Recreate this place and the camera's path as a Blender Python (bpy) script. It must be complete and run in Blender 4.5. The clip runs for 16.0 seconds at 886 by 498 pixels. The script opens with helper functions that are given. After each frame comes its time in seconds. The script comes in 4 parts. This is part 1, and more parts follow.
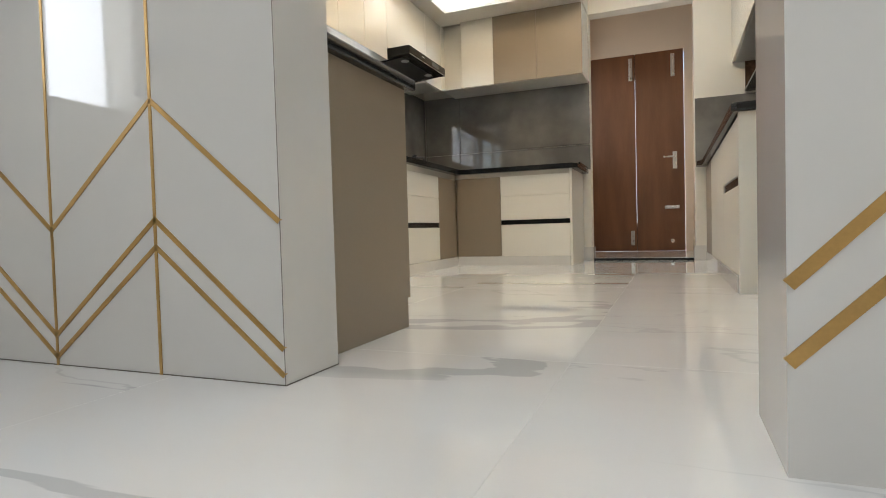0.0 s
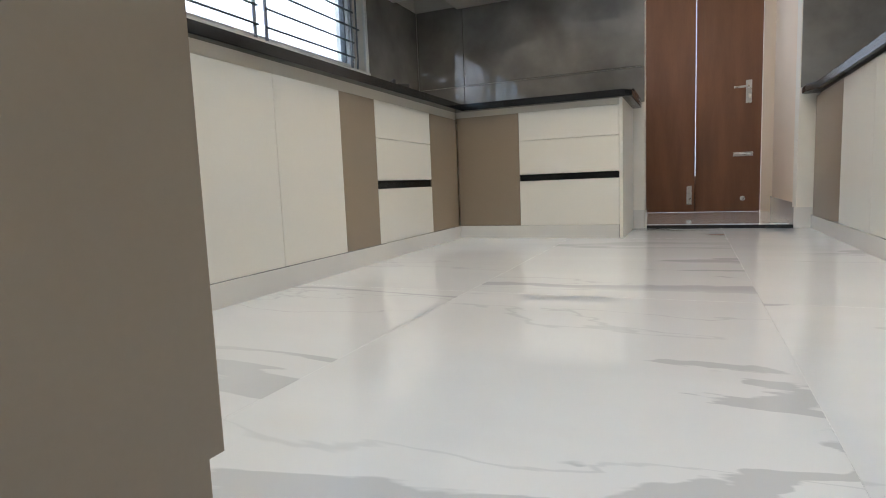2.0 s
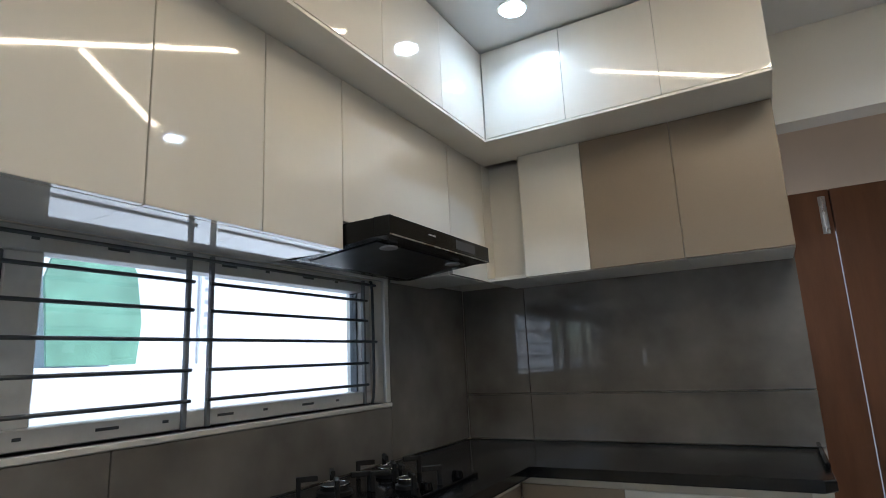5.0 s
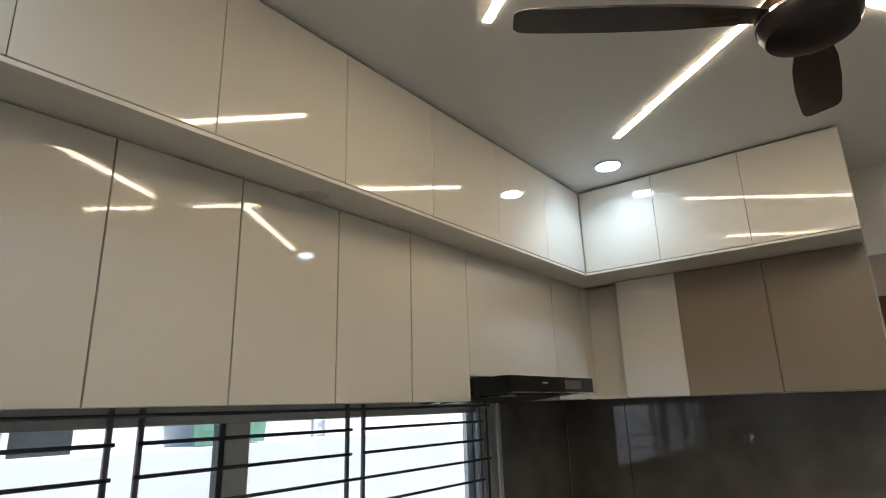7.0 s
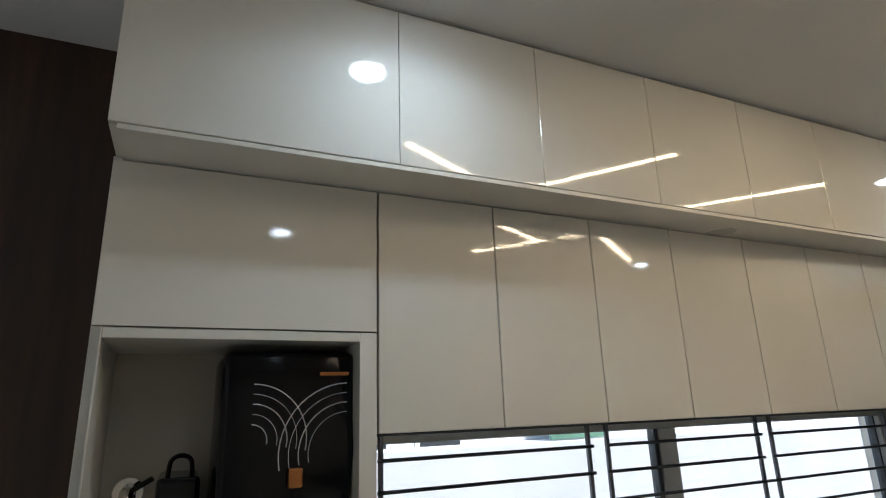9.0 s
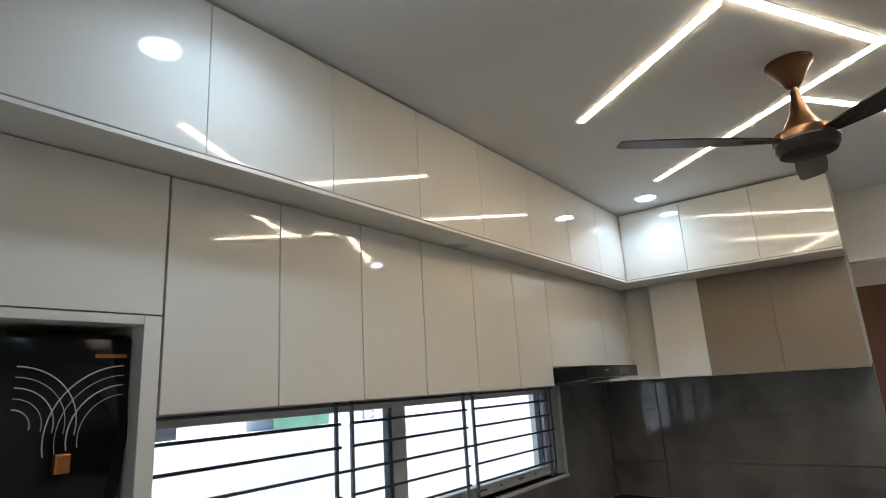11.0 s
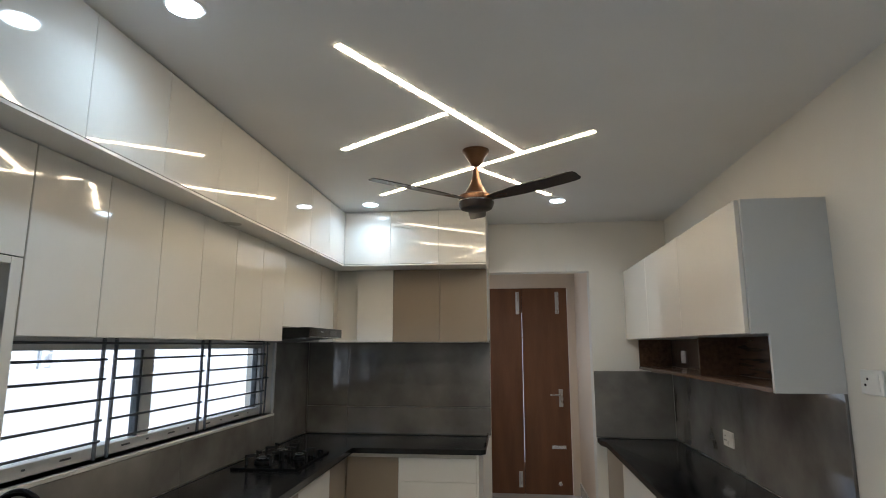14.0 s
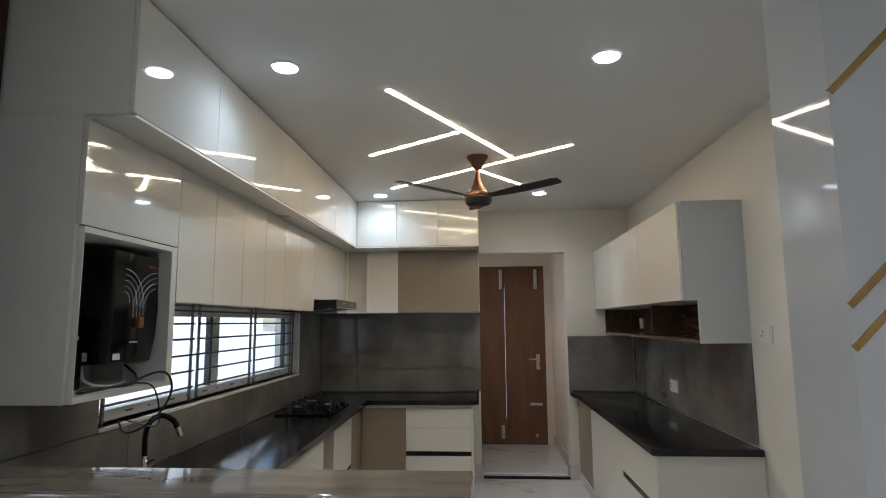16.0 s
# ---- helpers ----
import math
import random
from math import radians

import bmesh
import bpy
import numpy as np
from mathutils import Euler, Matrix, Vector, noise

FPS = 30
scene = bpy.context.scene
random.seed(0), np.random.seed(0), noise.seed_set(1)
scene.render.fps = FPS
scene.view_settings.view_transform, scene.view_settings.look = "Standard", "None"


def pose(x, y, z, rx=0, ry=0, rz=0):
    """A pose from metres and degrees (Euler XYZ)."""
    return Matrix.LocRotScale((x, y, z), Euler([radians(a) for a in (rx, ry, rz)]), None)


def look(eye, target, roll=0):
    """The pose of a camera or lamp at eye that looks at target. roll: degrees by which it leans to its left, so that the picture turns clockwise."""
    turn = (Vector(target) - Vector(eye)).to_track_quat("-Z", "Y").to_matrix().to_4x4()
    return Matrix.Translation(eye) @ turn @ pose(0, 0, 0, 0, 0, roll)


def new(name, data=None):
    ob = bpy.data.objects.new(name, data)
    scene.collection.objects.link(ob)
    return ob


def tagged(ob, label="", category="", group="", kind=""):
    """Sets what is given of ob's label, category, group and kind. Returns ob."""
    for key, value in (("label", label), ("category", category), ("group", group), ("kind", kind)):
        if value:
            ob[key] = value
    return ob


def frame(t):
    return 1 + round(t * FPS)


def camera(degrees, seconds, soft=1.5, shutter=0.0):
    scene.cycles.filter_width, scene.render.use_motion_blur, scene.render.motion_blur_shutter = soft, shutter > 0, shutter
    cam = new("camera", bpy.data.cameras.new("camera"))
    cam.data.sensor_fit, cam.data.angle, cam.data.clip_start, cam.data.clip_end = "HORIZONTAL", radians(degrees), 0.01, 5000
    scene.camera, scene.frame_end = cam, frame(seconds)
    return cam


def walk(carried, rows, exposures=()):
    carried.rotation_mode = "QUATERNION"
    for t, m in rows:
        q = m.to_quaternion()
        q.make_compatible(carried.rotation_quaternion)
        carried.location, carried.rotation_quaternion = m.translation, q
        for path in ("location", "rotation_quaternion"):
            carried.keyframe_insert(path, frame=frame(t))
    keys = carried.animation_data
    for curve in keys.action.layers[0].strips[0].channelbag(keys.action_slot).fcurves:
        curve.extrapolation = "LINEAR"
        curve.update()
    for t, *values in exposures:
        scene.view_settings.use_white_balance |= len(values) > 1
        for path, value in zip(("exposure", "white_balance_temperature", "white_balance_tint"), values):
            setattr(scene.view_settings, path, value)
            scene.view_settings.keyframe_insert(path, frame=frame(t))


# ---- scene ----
cam = camera(76.0, 16.0, soft=1.0)
PATH = [
    (0, (0.313, -0.019, 0.284), (-0.438, 1.833, 0.218), -1.6),
    (0.5, (0.232, 0.235, 0.28), (-0.556, 2.068, 0.146), -1.9),
    (1, (0.147, 0.561, 0.285), (-0.648, 2.385, 0.086), -1.9),
    (1.5, (0.048, 0.886, 0.304), (-0.76, 2.701, 0.074), -2.5),
    (2, (-0.068, 1.235, 0.313), (-0.87, 3.054, 0.088), -2.3),
    (2.5, (-0.155, 1.581, 0.359), (-1.022, 3.37, 0.136), -2.6),
    (3, (-0.278, 1.911, 0.462), (-1.234, 3.665, 0.366), -2.8),
    (3.5, (-0.373, 2.152, 0.666), (-1.353, 3.895, 0.702), -3.1),
    (4, (-0.442, 2.296, 0.862), (-1.425, 4.027, 1.058), -3.3),
    (4.5, (-0.477, 2.349, 1.034), (-1.449, 4.07, 1.335), -3.1),
    (4.7, (-0.479, 2.355, 1.093), (-1.44, 4.073, 1.44), -3.0),
    (7, (-0.33, 1.943, 1.514), (-1.513, 3.463, 2.051), -1.7),
    (7.5, (-0.35, 1.753, 1.537), (-1.709, 3.114, 2.086), -1.9),
    (8, (-0.344, 1.55, 1.574), (-1.878, 2.719, 2.104), -1.7),
    (8.2, (-0.330, 1.492, 1.586), (-1.932, 2.562, 2.124), -1.7),
    (9.2, (-0.318, 1.315, 1.582), (-2.060, 2.100, 2.115), -1.9),
    (10.3, (-0.322, 1.151, 1.558), (-1.872, 2.292, 2.1), -2.5),
    (10.5, (-0.311, 1.131, 1.554), (-1.771, 2.394, 2.076), -2.6),
    (11, (-0.259, 1.1, 1.554), (-1.43, 2.649, 2.029), -3.5),
    (11.5, (-0.205, 1.021, 1.54), (-1.073, 2.772, 1.964), -3.3),
    (12, (-0.147, 0.917, 1.542), (-0.798, 2.765, 1.941), -2.2),
    (12.5, (-0.164, 0.779, 1.534), (-0.584, 2.697, 1.913), -1.2),
    (13, (-0.168, 0.617, 1.526), (-0.502, 2.556, 1.887), -0.5),
    (13.5, (-0.154, 0.443, 1.514), (-0.436, 2.392, 1.862), -0.5),
    (14, (-0.182, 0.264, 1.504), (-0.408, 2.223, 1.84), 0.0),
    (14.5, (-0.231, 0.064, 1.496), (-0.406, 2.031, 1.815), -0.1),
    (15, (-0.257, -0.112, 1.494), (-0.41, 1.858, 1.804), -0.2),
    (15.5, (-0.277, -0.323, 1.465), (-0.42, 1.651, 1.751), -0.3),
    (16, (-0.336, -0.507, 1.443), (-0.465, 1.472, 1.699), -0.4),
]
EXPOSURES = [(0, 2.6, 6500, 10), (1.0, 2.72, 6250, 10), (2.0, 2.62, 5750, 10), (3.0, 2.68, 5750, 10), (3.5, 2.45, 5650, 10), (4.5, 1.9, 5550, 10),
             (8.0, 1.3, 6350, 10), (10.5, 1.5, 5850, 10), (13.0, 1.68, 5900, 10), (16.0, 1.6, 5900, 10)]
walk(cam, [(t, look(eye, target, roll)) for t, eye, target, roll in PATH], EXPOSURES)

# ---- light ----
world = bpy.data.worlds.new("world")
scene.world = world
world.use_nodes = True
sky = world.node_tree.nodes.new("ShaderNodeTexSky")
sky.sky_type = "NISHITA"
sky.sun_disc = False
sky.sun_elevation, sky.sun_rotation = radians(58), radians(80)
world.node_tree.links.new(sky.outputs[0], world.node_tree.nodes["Background"].inputs[0])
world.node_tree.nodes["Background"].inputs[1].default_value = 0.10
sun = new("sun", bpy.data.lights.new("sun", "SUN"))
sun.data.energy, sun.data.angle, sun.data.color = 2.2, radians(0.5), (1.0, 0.96, 0.9)
sun.matrix_world = look((6.0, 1.1, 9.6), (0, 0, 0))

# the sky's light in the dining room window
skylight = new("dining_skylight", bpy.data.lights.new("dining_skylight", "AREA"))
skylight.data.shape, skylight.data.size, skylight.data.size_y = "RECTANGLE", 0.36, 1.3
skylight.data.energy, skylight.data.color = 1.1, (0.86, 0.93, 1.0)
skylight.matrix_world = look((-2.09, 0.135, 1.52), (3.0, 0.135, 1.52))

# fill lamp in an added, unseen side opening, brightens the passage and door
passage_fill = new("passage_fill_lamp", bpy.data.lights.new("passage_fill_lamp", "AREA"))
passage_fill.data.shape, passage_fill.data.size, passage_fill.data.size_y = "RECTANGLE", 0.72, 1.1
passage_fill.data.energy, passage_fill.data.color = 0.32, (0.95, 0.97, 1.0)
passage_fill.matrix_world = look((-0.64, 5.925, 1.57), (3.0, 5.925, 1.57))

# ---- materials ----


def mat(name, color, rough=0.5, metal=0.0, var=0.06, scale=6.0, fine=60.0, bump=0.02, coat=0.0, stretch=(1, 1, 1), dark=None, rough_var=0.06, emit=None, strength=0.0):
    """A surface with large cloudy variation and fine grain; dark: the second colour of the clouds."""
    m = bpy.data.materials.new(name)
    m.use_nodes = True
    t = m.node_tree
    n, link = t.nodes, t.links
    b = n["Principled BSDF"]
    b.inputs["Roughness"].default_value, b.inputs["Metallic"].default_value = rough, metal
    b.inputs["Coat Weight"].default_value, b.inputs["Coat Roughness"].default_value = coat, 0.03
    co, mp = n.new("ShaderNodeTexCoord"), n.new("ShaderNodeMapping")
    mp.inputs["Scale"].default_value = stretch
    link.new(co.outputs["Object"], mp.inputs["Vector"])
    big, small = n.new("ShaderNodeTexNoise"), n.new("ShaderNodeTexNoise")
    big.inputs["Scale"].default_value, big.inputs["Detail"].default_value = scale, 5
    small.inputs["Scale"].default_value, small.inputs["Detail"].default_value = fine, 3
    for k in (big, small):
        link.new(mp.outputs[0], k.inputs["Vector"])
    ramp = n.new("ShaderNodeValToRGB")
    d = dark or [c * (1 - 2.2 * var) for c in color]
    ramp.color_ramp.elements[0].position, ramp.color_ramp.elements[1].position = 0.3, 0.7
    ramp.color_ramp.elements[0].color, ramp.color_ramp.elements[1].color = (*d, 1), (*color, 1)
    link.new(big.outputs[0], ramp.inputs[0])
    mix = n.new("ShaderNodeMix")
    mix.data_type, mix.blend_type = "RGBA", "MULTIPLY"
    mix.inputs[0].default_value = min(1, var * 2)
    link.new(ramp.outputs[0], mix.inputs[6])
    link.new(small.outputs[0], mix.inputs[7])
    link.new(mix.outputs[2], b.inputs["Base Color"])
    rr = n.new("ShaderNodeMapRange")
    rr.inputs["To Min"].default_value, rr.inputs["To Max"].default_value = max(0, rough - rough_var), rough + rough_var
    link.new(big.outputs[0], rr.inputs["Value"])
    link.new(rr.outputs[0], b.inputs["Roughness"])
    if bump:
        bp = n.new("ShaderNodeBump")
        bp.inputs["Strength"].default_value, bp.inputs["Distance"].default_value = bump, 0.002
        link.new(small.outputs[0], bp.inputs["Height"])
        link.new(bp.outputs[0], b.inputs["Normal"])
    if emit:
        b.inputs["Emission Color"].default_value, b.inputs["Emission Strength"].default_value = (*emit, 1), strength
    return m


def marble(name, color, vein, rough, scale, thick, per_piece=True, stretch=(0.8, 2.6, 1), amount=1.0):
    """Polished slab with sparse drifting veins and faint clouds, each piece cut from another place."""
    m = bpy.data.materials.new(name)
    m.use_nodes = True
    t = m.node_tree
    n, link = t.nodes, t.links
    b = n["Principled BSDF"]
    b.inputs["Roughness"].default_value = rough
    b.inputs["Coat Weight"].default_value, b.inputs["Coat Roughness"].default_value = 0.25, 0.02
    co, mp, info = n.new("ShaderNodeTexCoord"), n.new("ShaderNodeMapping"), n.new("ShaderNodeObjectInfo")
    mp.inputs["Scale"].default_value = stretch
    mp.inputs["Rotation"].default_value = (0, 0, 0.22)
    link.new(co.outputs["Object"], mp.inputs["Vector"])
    mul = n.new("ShaderNodeMath")
    mul.operation = "MULTIPLY"
    mul.inputs[1].default_value = 60.0 if per_piece else 0.0
    link.new(info.outputs["Random"], mul.inputs[0])

    def fog(sc, detail, add):
        k = n.new("ShaderNodeTexNoise")
        k.noise_dimensions = "4D"
        k.inputs["Scale"].default_value, k.inputs["Detail"].default_value, k.inputs["Distortion"].default_value = sc, detail, 0.6
        link.new(mp.outputs[0], k.inputs["Vector"])
        a = n.new("ShaderNodeMath")
        a.inputs[1].default_value = add
        link.new(mul.outputs[0], a.inputs[0])
        link.new(a.outputs[0], k.inputs["W"])
        return k.outputs[0]

    def band(src, at, width, soft):
        s = n.new("ShaderNodeMath")
        s.operation = "SUBTRACT"
        s.inputs[1].default_value = at
        link.new(src, s.inputs[0])
        ab = n.new("ShaderNodeMath")
        ab.operation = "ABSOLUTE"
        link.new(s.outputs[0], ab.inputs[0])
        r = n.new("ShaderNodeMapRange")
        r.inputs["From Min"].default_value, r.inputs["From Max"].default_value = width, width + soft
        r.inputs["To Min"].default_value, r.inputs["To Max"].default_value = 1, 0
        link.new(ab.outputs[0], r.inputs["Value"])
        return r.outputs[0]

    def times(a, bb):
        k = n.new("ShaderNodeMath")
        k.operation = "MULTIPLY"
        link.new(a, k.inputs[0])
        if isinstance(bb, float):
            k.inputs[1].default_value = bb
        else:
            link.new(bb, k.inputs[1])
        return k.outputs[0]

    def above(src, lo, hi):
        r = n.new("ShaderNodeMapRange")
        r.inputs["From Min"].default_value, r.inputs["From Max"].default_value = lo, hi
        link.new(src, r.inputs["Value"])
        return r.outputs[0]

    mask = above(fog(scale * 0.9, 1, 7.0), 0.47, 0.53)
    broad = times(band(fog(scale, 7, 0.0), 0.5, thick, thick * 0.25), mask)
    thin = times(band(fog(scale * 1.5, 6, 3.0), 0.5, thick * 0.12, thick * 0.3), above(fog(scale * 1.1, 1, 11.0), 0.5, 0.58))
    top = n.new("ShaderNodeMath")
    top.operation = "MAXIMUM"
    link.new(times(broad, 0.75 * amount), top.inputs[0])
    link.new(times(thin, 0.42 * amount), top.inputs[1])
    cloud = n.new("ShaderNodeMix")
    cloud.data_type = "RGBA"
    cloud.inputs[6].default_value, cloud.inputs[7].default_value = (*color, 1), (*[c * 0.93 for c in color], 1)
    link.new(above(fog(scale * 2, 4, 20.0), 0.35, 0.7), cloud.inputs[0])
    mix = n.new("ShaderNodeMix")
    mix.data_type = "RGBA"
    mix.inputs[7].default_value = (*vein, 1)
    link.new(top.outputs[0], mix.inputs[0])
    link.new(cloud.outputs[2], mix.inputs[6])
    link.new(mix.outputs[2], b.inputs["Base Color"])
    return m


def glass(name, color, rough=0.0):
    m = bpy.data.materials.new(name)
    m.use_nodes = True
    b = m.node_tree.nodes["Principled BSDF"]
    b.inputs["Base Color"].default_value = (*color, 1)
    b.inputs["Transmission Weight"].default_value, b.inputs["Roughness"].default_value, b.inputs["IOR"].default_value = 1.0, rough, 1.45
    return m


FLOOR = marble("white_marble_tile", (0.80, 0.79, 0.77), (0.46, 0.46, 0.46), 0.035, 0.6, 0.013, stretch=(0.6, 2.6, 1), amount=0.8)
GROUT = mat("grout", (0.74, 0.73, 0.71), 0.7)
PAINT = mat("cream_paint", (0.80, 0.76, 0.68), 0.55, var=0.03, scale=2, fine=180, bump=0.05)
BEIGE = mat("beige_paint", (0.80, 0.67, 0.53), 0.55, var=0.03, scale=2, fine=180, bump=0.05)
CEIL = mat("ceiling_paint", (0.80, 0.79, 0.77), 0.6, var=0.03, scale=1.5, fine=220, bump=0.05)
GLOSS = mat("cream_gloss_laminate", (0.80, 0.765, 0.69), 0.06, var=0.015, scale=1.5, fine=40, bump=0.004, coat=0.6, rough_var=0.02)
MATTE = mat("cream_satin_laminate", (0.78, 0.75, 0.68), 0.3, var=0.015, scale=1.5, fine=90, bump=0.006)
TAUPE = mat("taupe_laminate", (0.295, 0.235, 0.17), 0.32, var=0.03, scale=2, fine=120, bump=0.01)
SIDE = mat("pale_grey_laminate", (0.62, 0.62, 0.60), 0.3, var=0.02, scale=2, fine=90, bump=0.006)
CARCASS = mat("greige_board", (0.60, 0.56, 0.48), 0.4, var=0.03, scale=3, fine=120)
BLACK = mat("black_granite", (0.017, 0.018, 0.020), 0.16, var=0.3, scale=30, fine=300, bump=0.003, rough_var=0.02, dark=(0.006, 0.006, 0.007))
GREY = mat("grey_porcelain_slab", (0.29, 0.275, 0.254), 0.03, var=0.12, scale=2.8, fine=9, bump=0.0015, coat=0.4, dark=(0.14, 0.132, 0.12), rough_var=0.012)
TILE = mat("glossy_ivory_tile", (0.70, 0.68, 0.645), 0.05, var=0.03, scale=1.4, fine=5, bump=0.003, coat=0.3, rough_var=0.02)
GOLD = mat("brushed_gold_inlay", (0.62, 0.38, 0.13), 0.35, 0.6, var=0.1, scale=12, fine=160)
STONE = mat("brown_marble", (0.36, 0.29, 0.22), 0.08, var=0.12, scale=7, fine=40, bump=0.004, coat=0.3, dark=(0.2, 0.155, 0.115), stretch=(0.5, 2, 2), rough_var=0.03)
WOOD = mat("brown_veneer", (0.22, 0.092, 0.040), 0.38, var=0.08, scale=4, fine=45, bump=0.02, stretch=(2.5, 2.5, 0.35), dark=(0.15, 0.060, 0.026))
DARKWOOD = mat("dark_walnut", (0.075, 0.034, 0.017), 0.3, var=0.16, scale=5, fine=70, bump=0.04, stretch=(6, 6, 0.6), dark=(0.035, 0.017, 0.009))
SHELF = mat("walnut_laminate", (0.16, 0.095, 0.06), 0.2, var=0.12, scale=5, fine=70, bump=0.02, stretch=(8, 0.8, 8), dark=(0.085, 0.05, 0.03))
STEEL = mat("satin_steel", (0.62, 0.60, 0.57), 0.28, 1.0, var=0.05, scale=20, fine=200)
CHROME = mat("chrome", (0.75, 0.75, 0.75), 0.08, 1.0, var=0.02)
POST = mat("mid_grey_painted_steel", (0.24, 0.26, 0.29), 0.4, 0.2, var=0.08, scale=20, fine=200)
BAR = mat("grey_painted_steel", (0.10, 0.115, 0.13), 0.4, 0.3, var=0.08, scale=20, fine=200)
UPVC = mat("white_upvc", (0.83, 0.84, 0.84), 0.35, var=0.06, scale=7, fine=50, bump=0.02)
MARBLE = mat("white_marble_sill", (0.80, 0.80, 0.78), 0.2, var=0.05, scale=6, fine=40)
HOOD = mat("black_enamel", (0.006, 0.007, 0.008), 0.2, var=0.1, scale=8, fine=100, bump=0.003)
HOOD.node_tree.nodes["Principled BSDF"].inputs["Specular IOR Level"].default_value = 0.25
HOODIN = mat("charcoal_filter", (0.012, 0.013, 0.015), 0.35, 0.0, var=0.15, scale=20, fine=260, bump=0.05)
IRON = mat("cast_iron", (0.012, 0.012, 0.012), 0.5, var=0.2, scale=20, fine=200, bump=0.08)
PLASTIC = mat("black_plastic", (0.005, 0.005, 0.006), 0.12, var=0.1, bump=0.002)
PLASTIC.node_tree.nodes["Principled BSDF"].inputs["Specular IOR Level"].default_value = 0.3
RUBBER = mat("black_cable", (0.012, 0.012, 0.012), 0.5)
WHITE = mat("white_plastic", (0.78, 0.77, 0.74), 0.3, var=0.02)
SILVER = mat("silver_print", (0.55, 0.55, 0.56), 0.35, 0.6, var=0.05)
COPPER = mat("copper_plastic", (0.55, 0.22, 0.07), 0.25, 0.7, var=0.1)
BRONZE = mat("antique_bronze", (0.19, 0.10, 0.055), 0.3, 0.85, var=0.15, scale=9, fine=150)
BLADE = mat("dark_brown_blade", (0.020, 0.012, 0.009), 0.36, 0.0, var=0.12, scale=8, fine=120)
PANE = glass("clear_glass", (0.95, 0.98, 0.97))
RENDERW = mat("white_render", (0.76, 0.78, 0.80), 0.8, var=0.05, scale=1.2, fine=60, bump=0.1)
GREEN = mat("green_net", (0.25, 0.50, 0.36), 0.7, var=0.2, scale=3, fine=60)
DUST = mat("grey_concrete", (0.4, 0.39, 0.37), 0.85, var=0.12, scale=3, fine=60, bump=0.2)
DGLASS = mat("dark_window_glass", (0.05, 0.055, 0.06), 0.1, var=0.1)
LED = mat("warm_led", (0.9, 0.85, 0.75), 0.5, emit=(1.0, 0.78, 0.51), strength=14.0, bump=0)
SPOT = mat("white_led", (0.9, 0.9, 0.9), 0.5, emit=(0.74, 0.88, 1.0), strength=10.0, bump=0)

# ---- shape helpers ----


def add_box(bm, lo, hi, bevel=0.0, seg=1):
    ret = bmesh.ops.create_cube(bm, size=1.0)
    vs = ret["verts"]
    lo, hi = Vector(lo), Vector(hi)
    for v in vs:
        v.co = Vector([(lo[i] + hi[i]) / 2 + v.co[i] * (hi[i] - lo[i]) for i in range(3)])
    if bevel:
        es = list({e for v in vs for e in v.link_edges})
        bmesh.ops.bevel(bm, geom=es, offset=bevel, segments=seg, affect="EDGES", profile=0.5)
    return bm


def lathe(bm, profile, centre, seg=32):
    """A turned shape from (radius, z) pairs, about an upright axis."""
    rings = []
    for r, z in profile:
        rings.append([bm.verts.new((centre[0] + r * math.cos(2 * math.pi * k / seg), centre[1] + r * math.sin(2 * math.pi * k / seg), centre[2] + z)) for k in range(seg)])
    for a, b in zip(rings, rings[1:]):
        for k in range(seg):
            bm.faces.new((a[k], a[(k + 1) % seg], b[(k + 1) % seg], b[k]))
    bm.faces.new(rings[0][::-1])
    bm.faces.new(rings[-1])
    return bm


def tube(bm, pts, r, seg=8, smooth=4):
    """A round rod along a path; the path is rounded between its points."""
    pts = [Vector(p) for p in pts]
    if smooth > 1 and len(pts) > 2:
        full = [pts[0] * 2 - pts[1]] + pts + [pts[-1] * 2 - pts[-2]]
        out = []
        for i in range(1, len(full) - 2):
            p0, p1, p2, p3 = full[i - 1:i + 3]
            for k in range(smooth):
                s = k / smooth
                out.append(0.5 * (2 * p1 + (p2 - p0) * s + (2 * p0 - 5 * p1 + 4 * p2 - p3) * s * s + (3 * p1 - p0 - 3 * p2 + p3) * s ** 3))
        pts = out + [pts[-1]]
    side, rings = None, []
    for i, p in enumerate(pts):
        d = (pts[min(i + 1, len(pts) - 1)] - pts[max(i - 1, 0)]).normalized()
        if side is None:
            side = d.orthogonal().normalized()
        side = (side - d * side.dot(d)).normalized()
        up = d.cross(side)
        rings.append([bm.verts.new(p + r * (math.cos(2 * math.pi * k / seg) * side + math.sin(2 * math.pi * k / seg) * up)) for k in range(seg)])
    for a, b in zip(rings, rings[1:]):
        for k in range(seg):
            bm.faces.new((a[k], a[(k + 1) % seg], b[(k + 1) % seg], b[k]))
    bm.faces.new(rings[0][::-1])
    bm.faces.new(rings[-1])
    return bm


def prism(bm, outline, lo, hi, axis=2):
    """A plate of the given outline (pairs), from lo to hi along an axis."""
    def at(p, h):
        c = [p[0], p[1]]
        c.insert(axis, h)
        return bm.verts.new(c)
    a, b = [at(p, lo) for p in outline], [at(p, hi) for p in outline]
    bm.faces.new(a[::-1])
    bm.faces.new(b)
    k = len(a)
    for i in range(k):
        bm.faces.new((a[i], a[(i + 1) % k], b[(i + 1) % k], b[i]))
    return bm


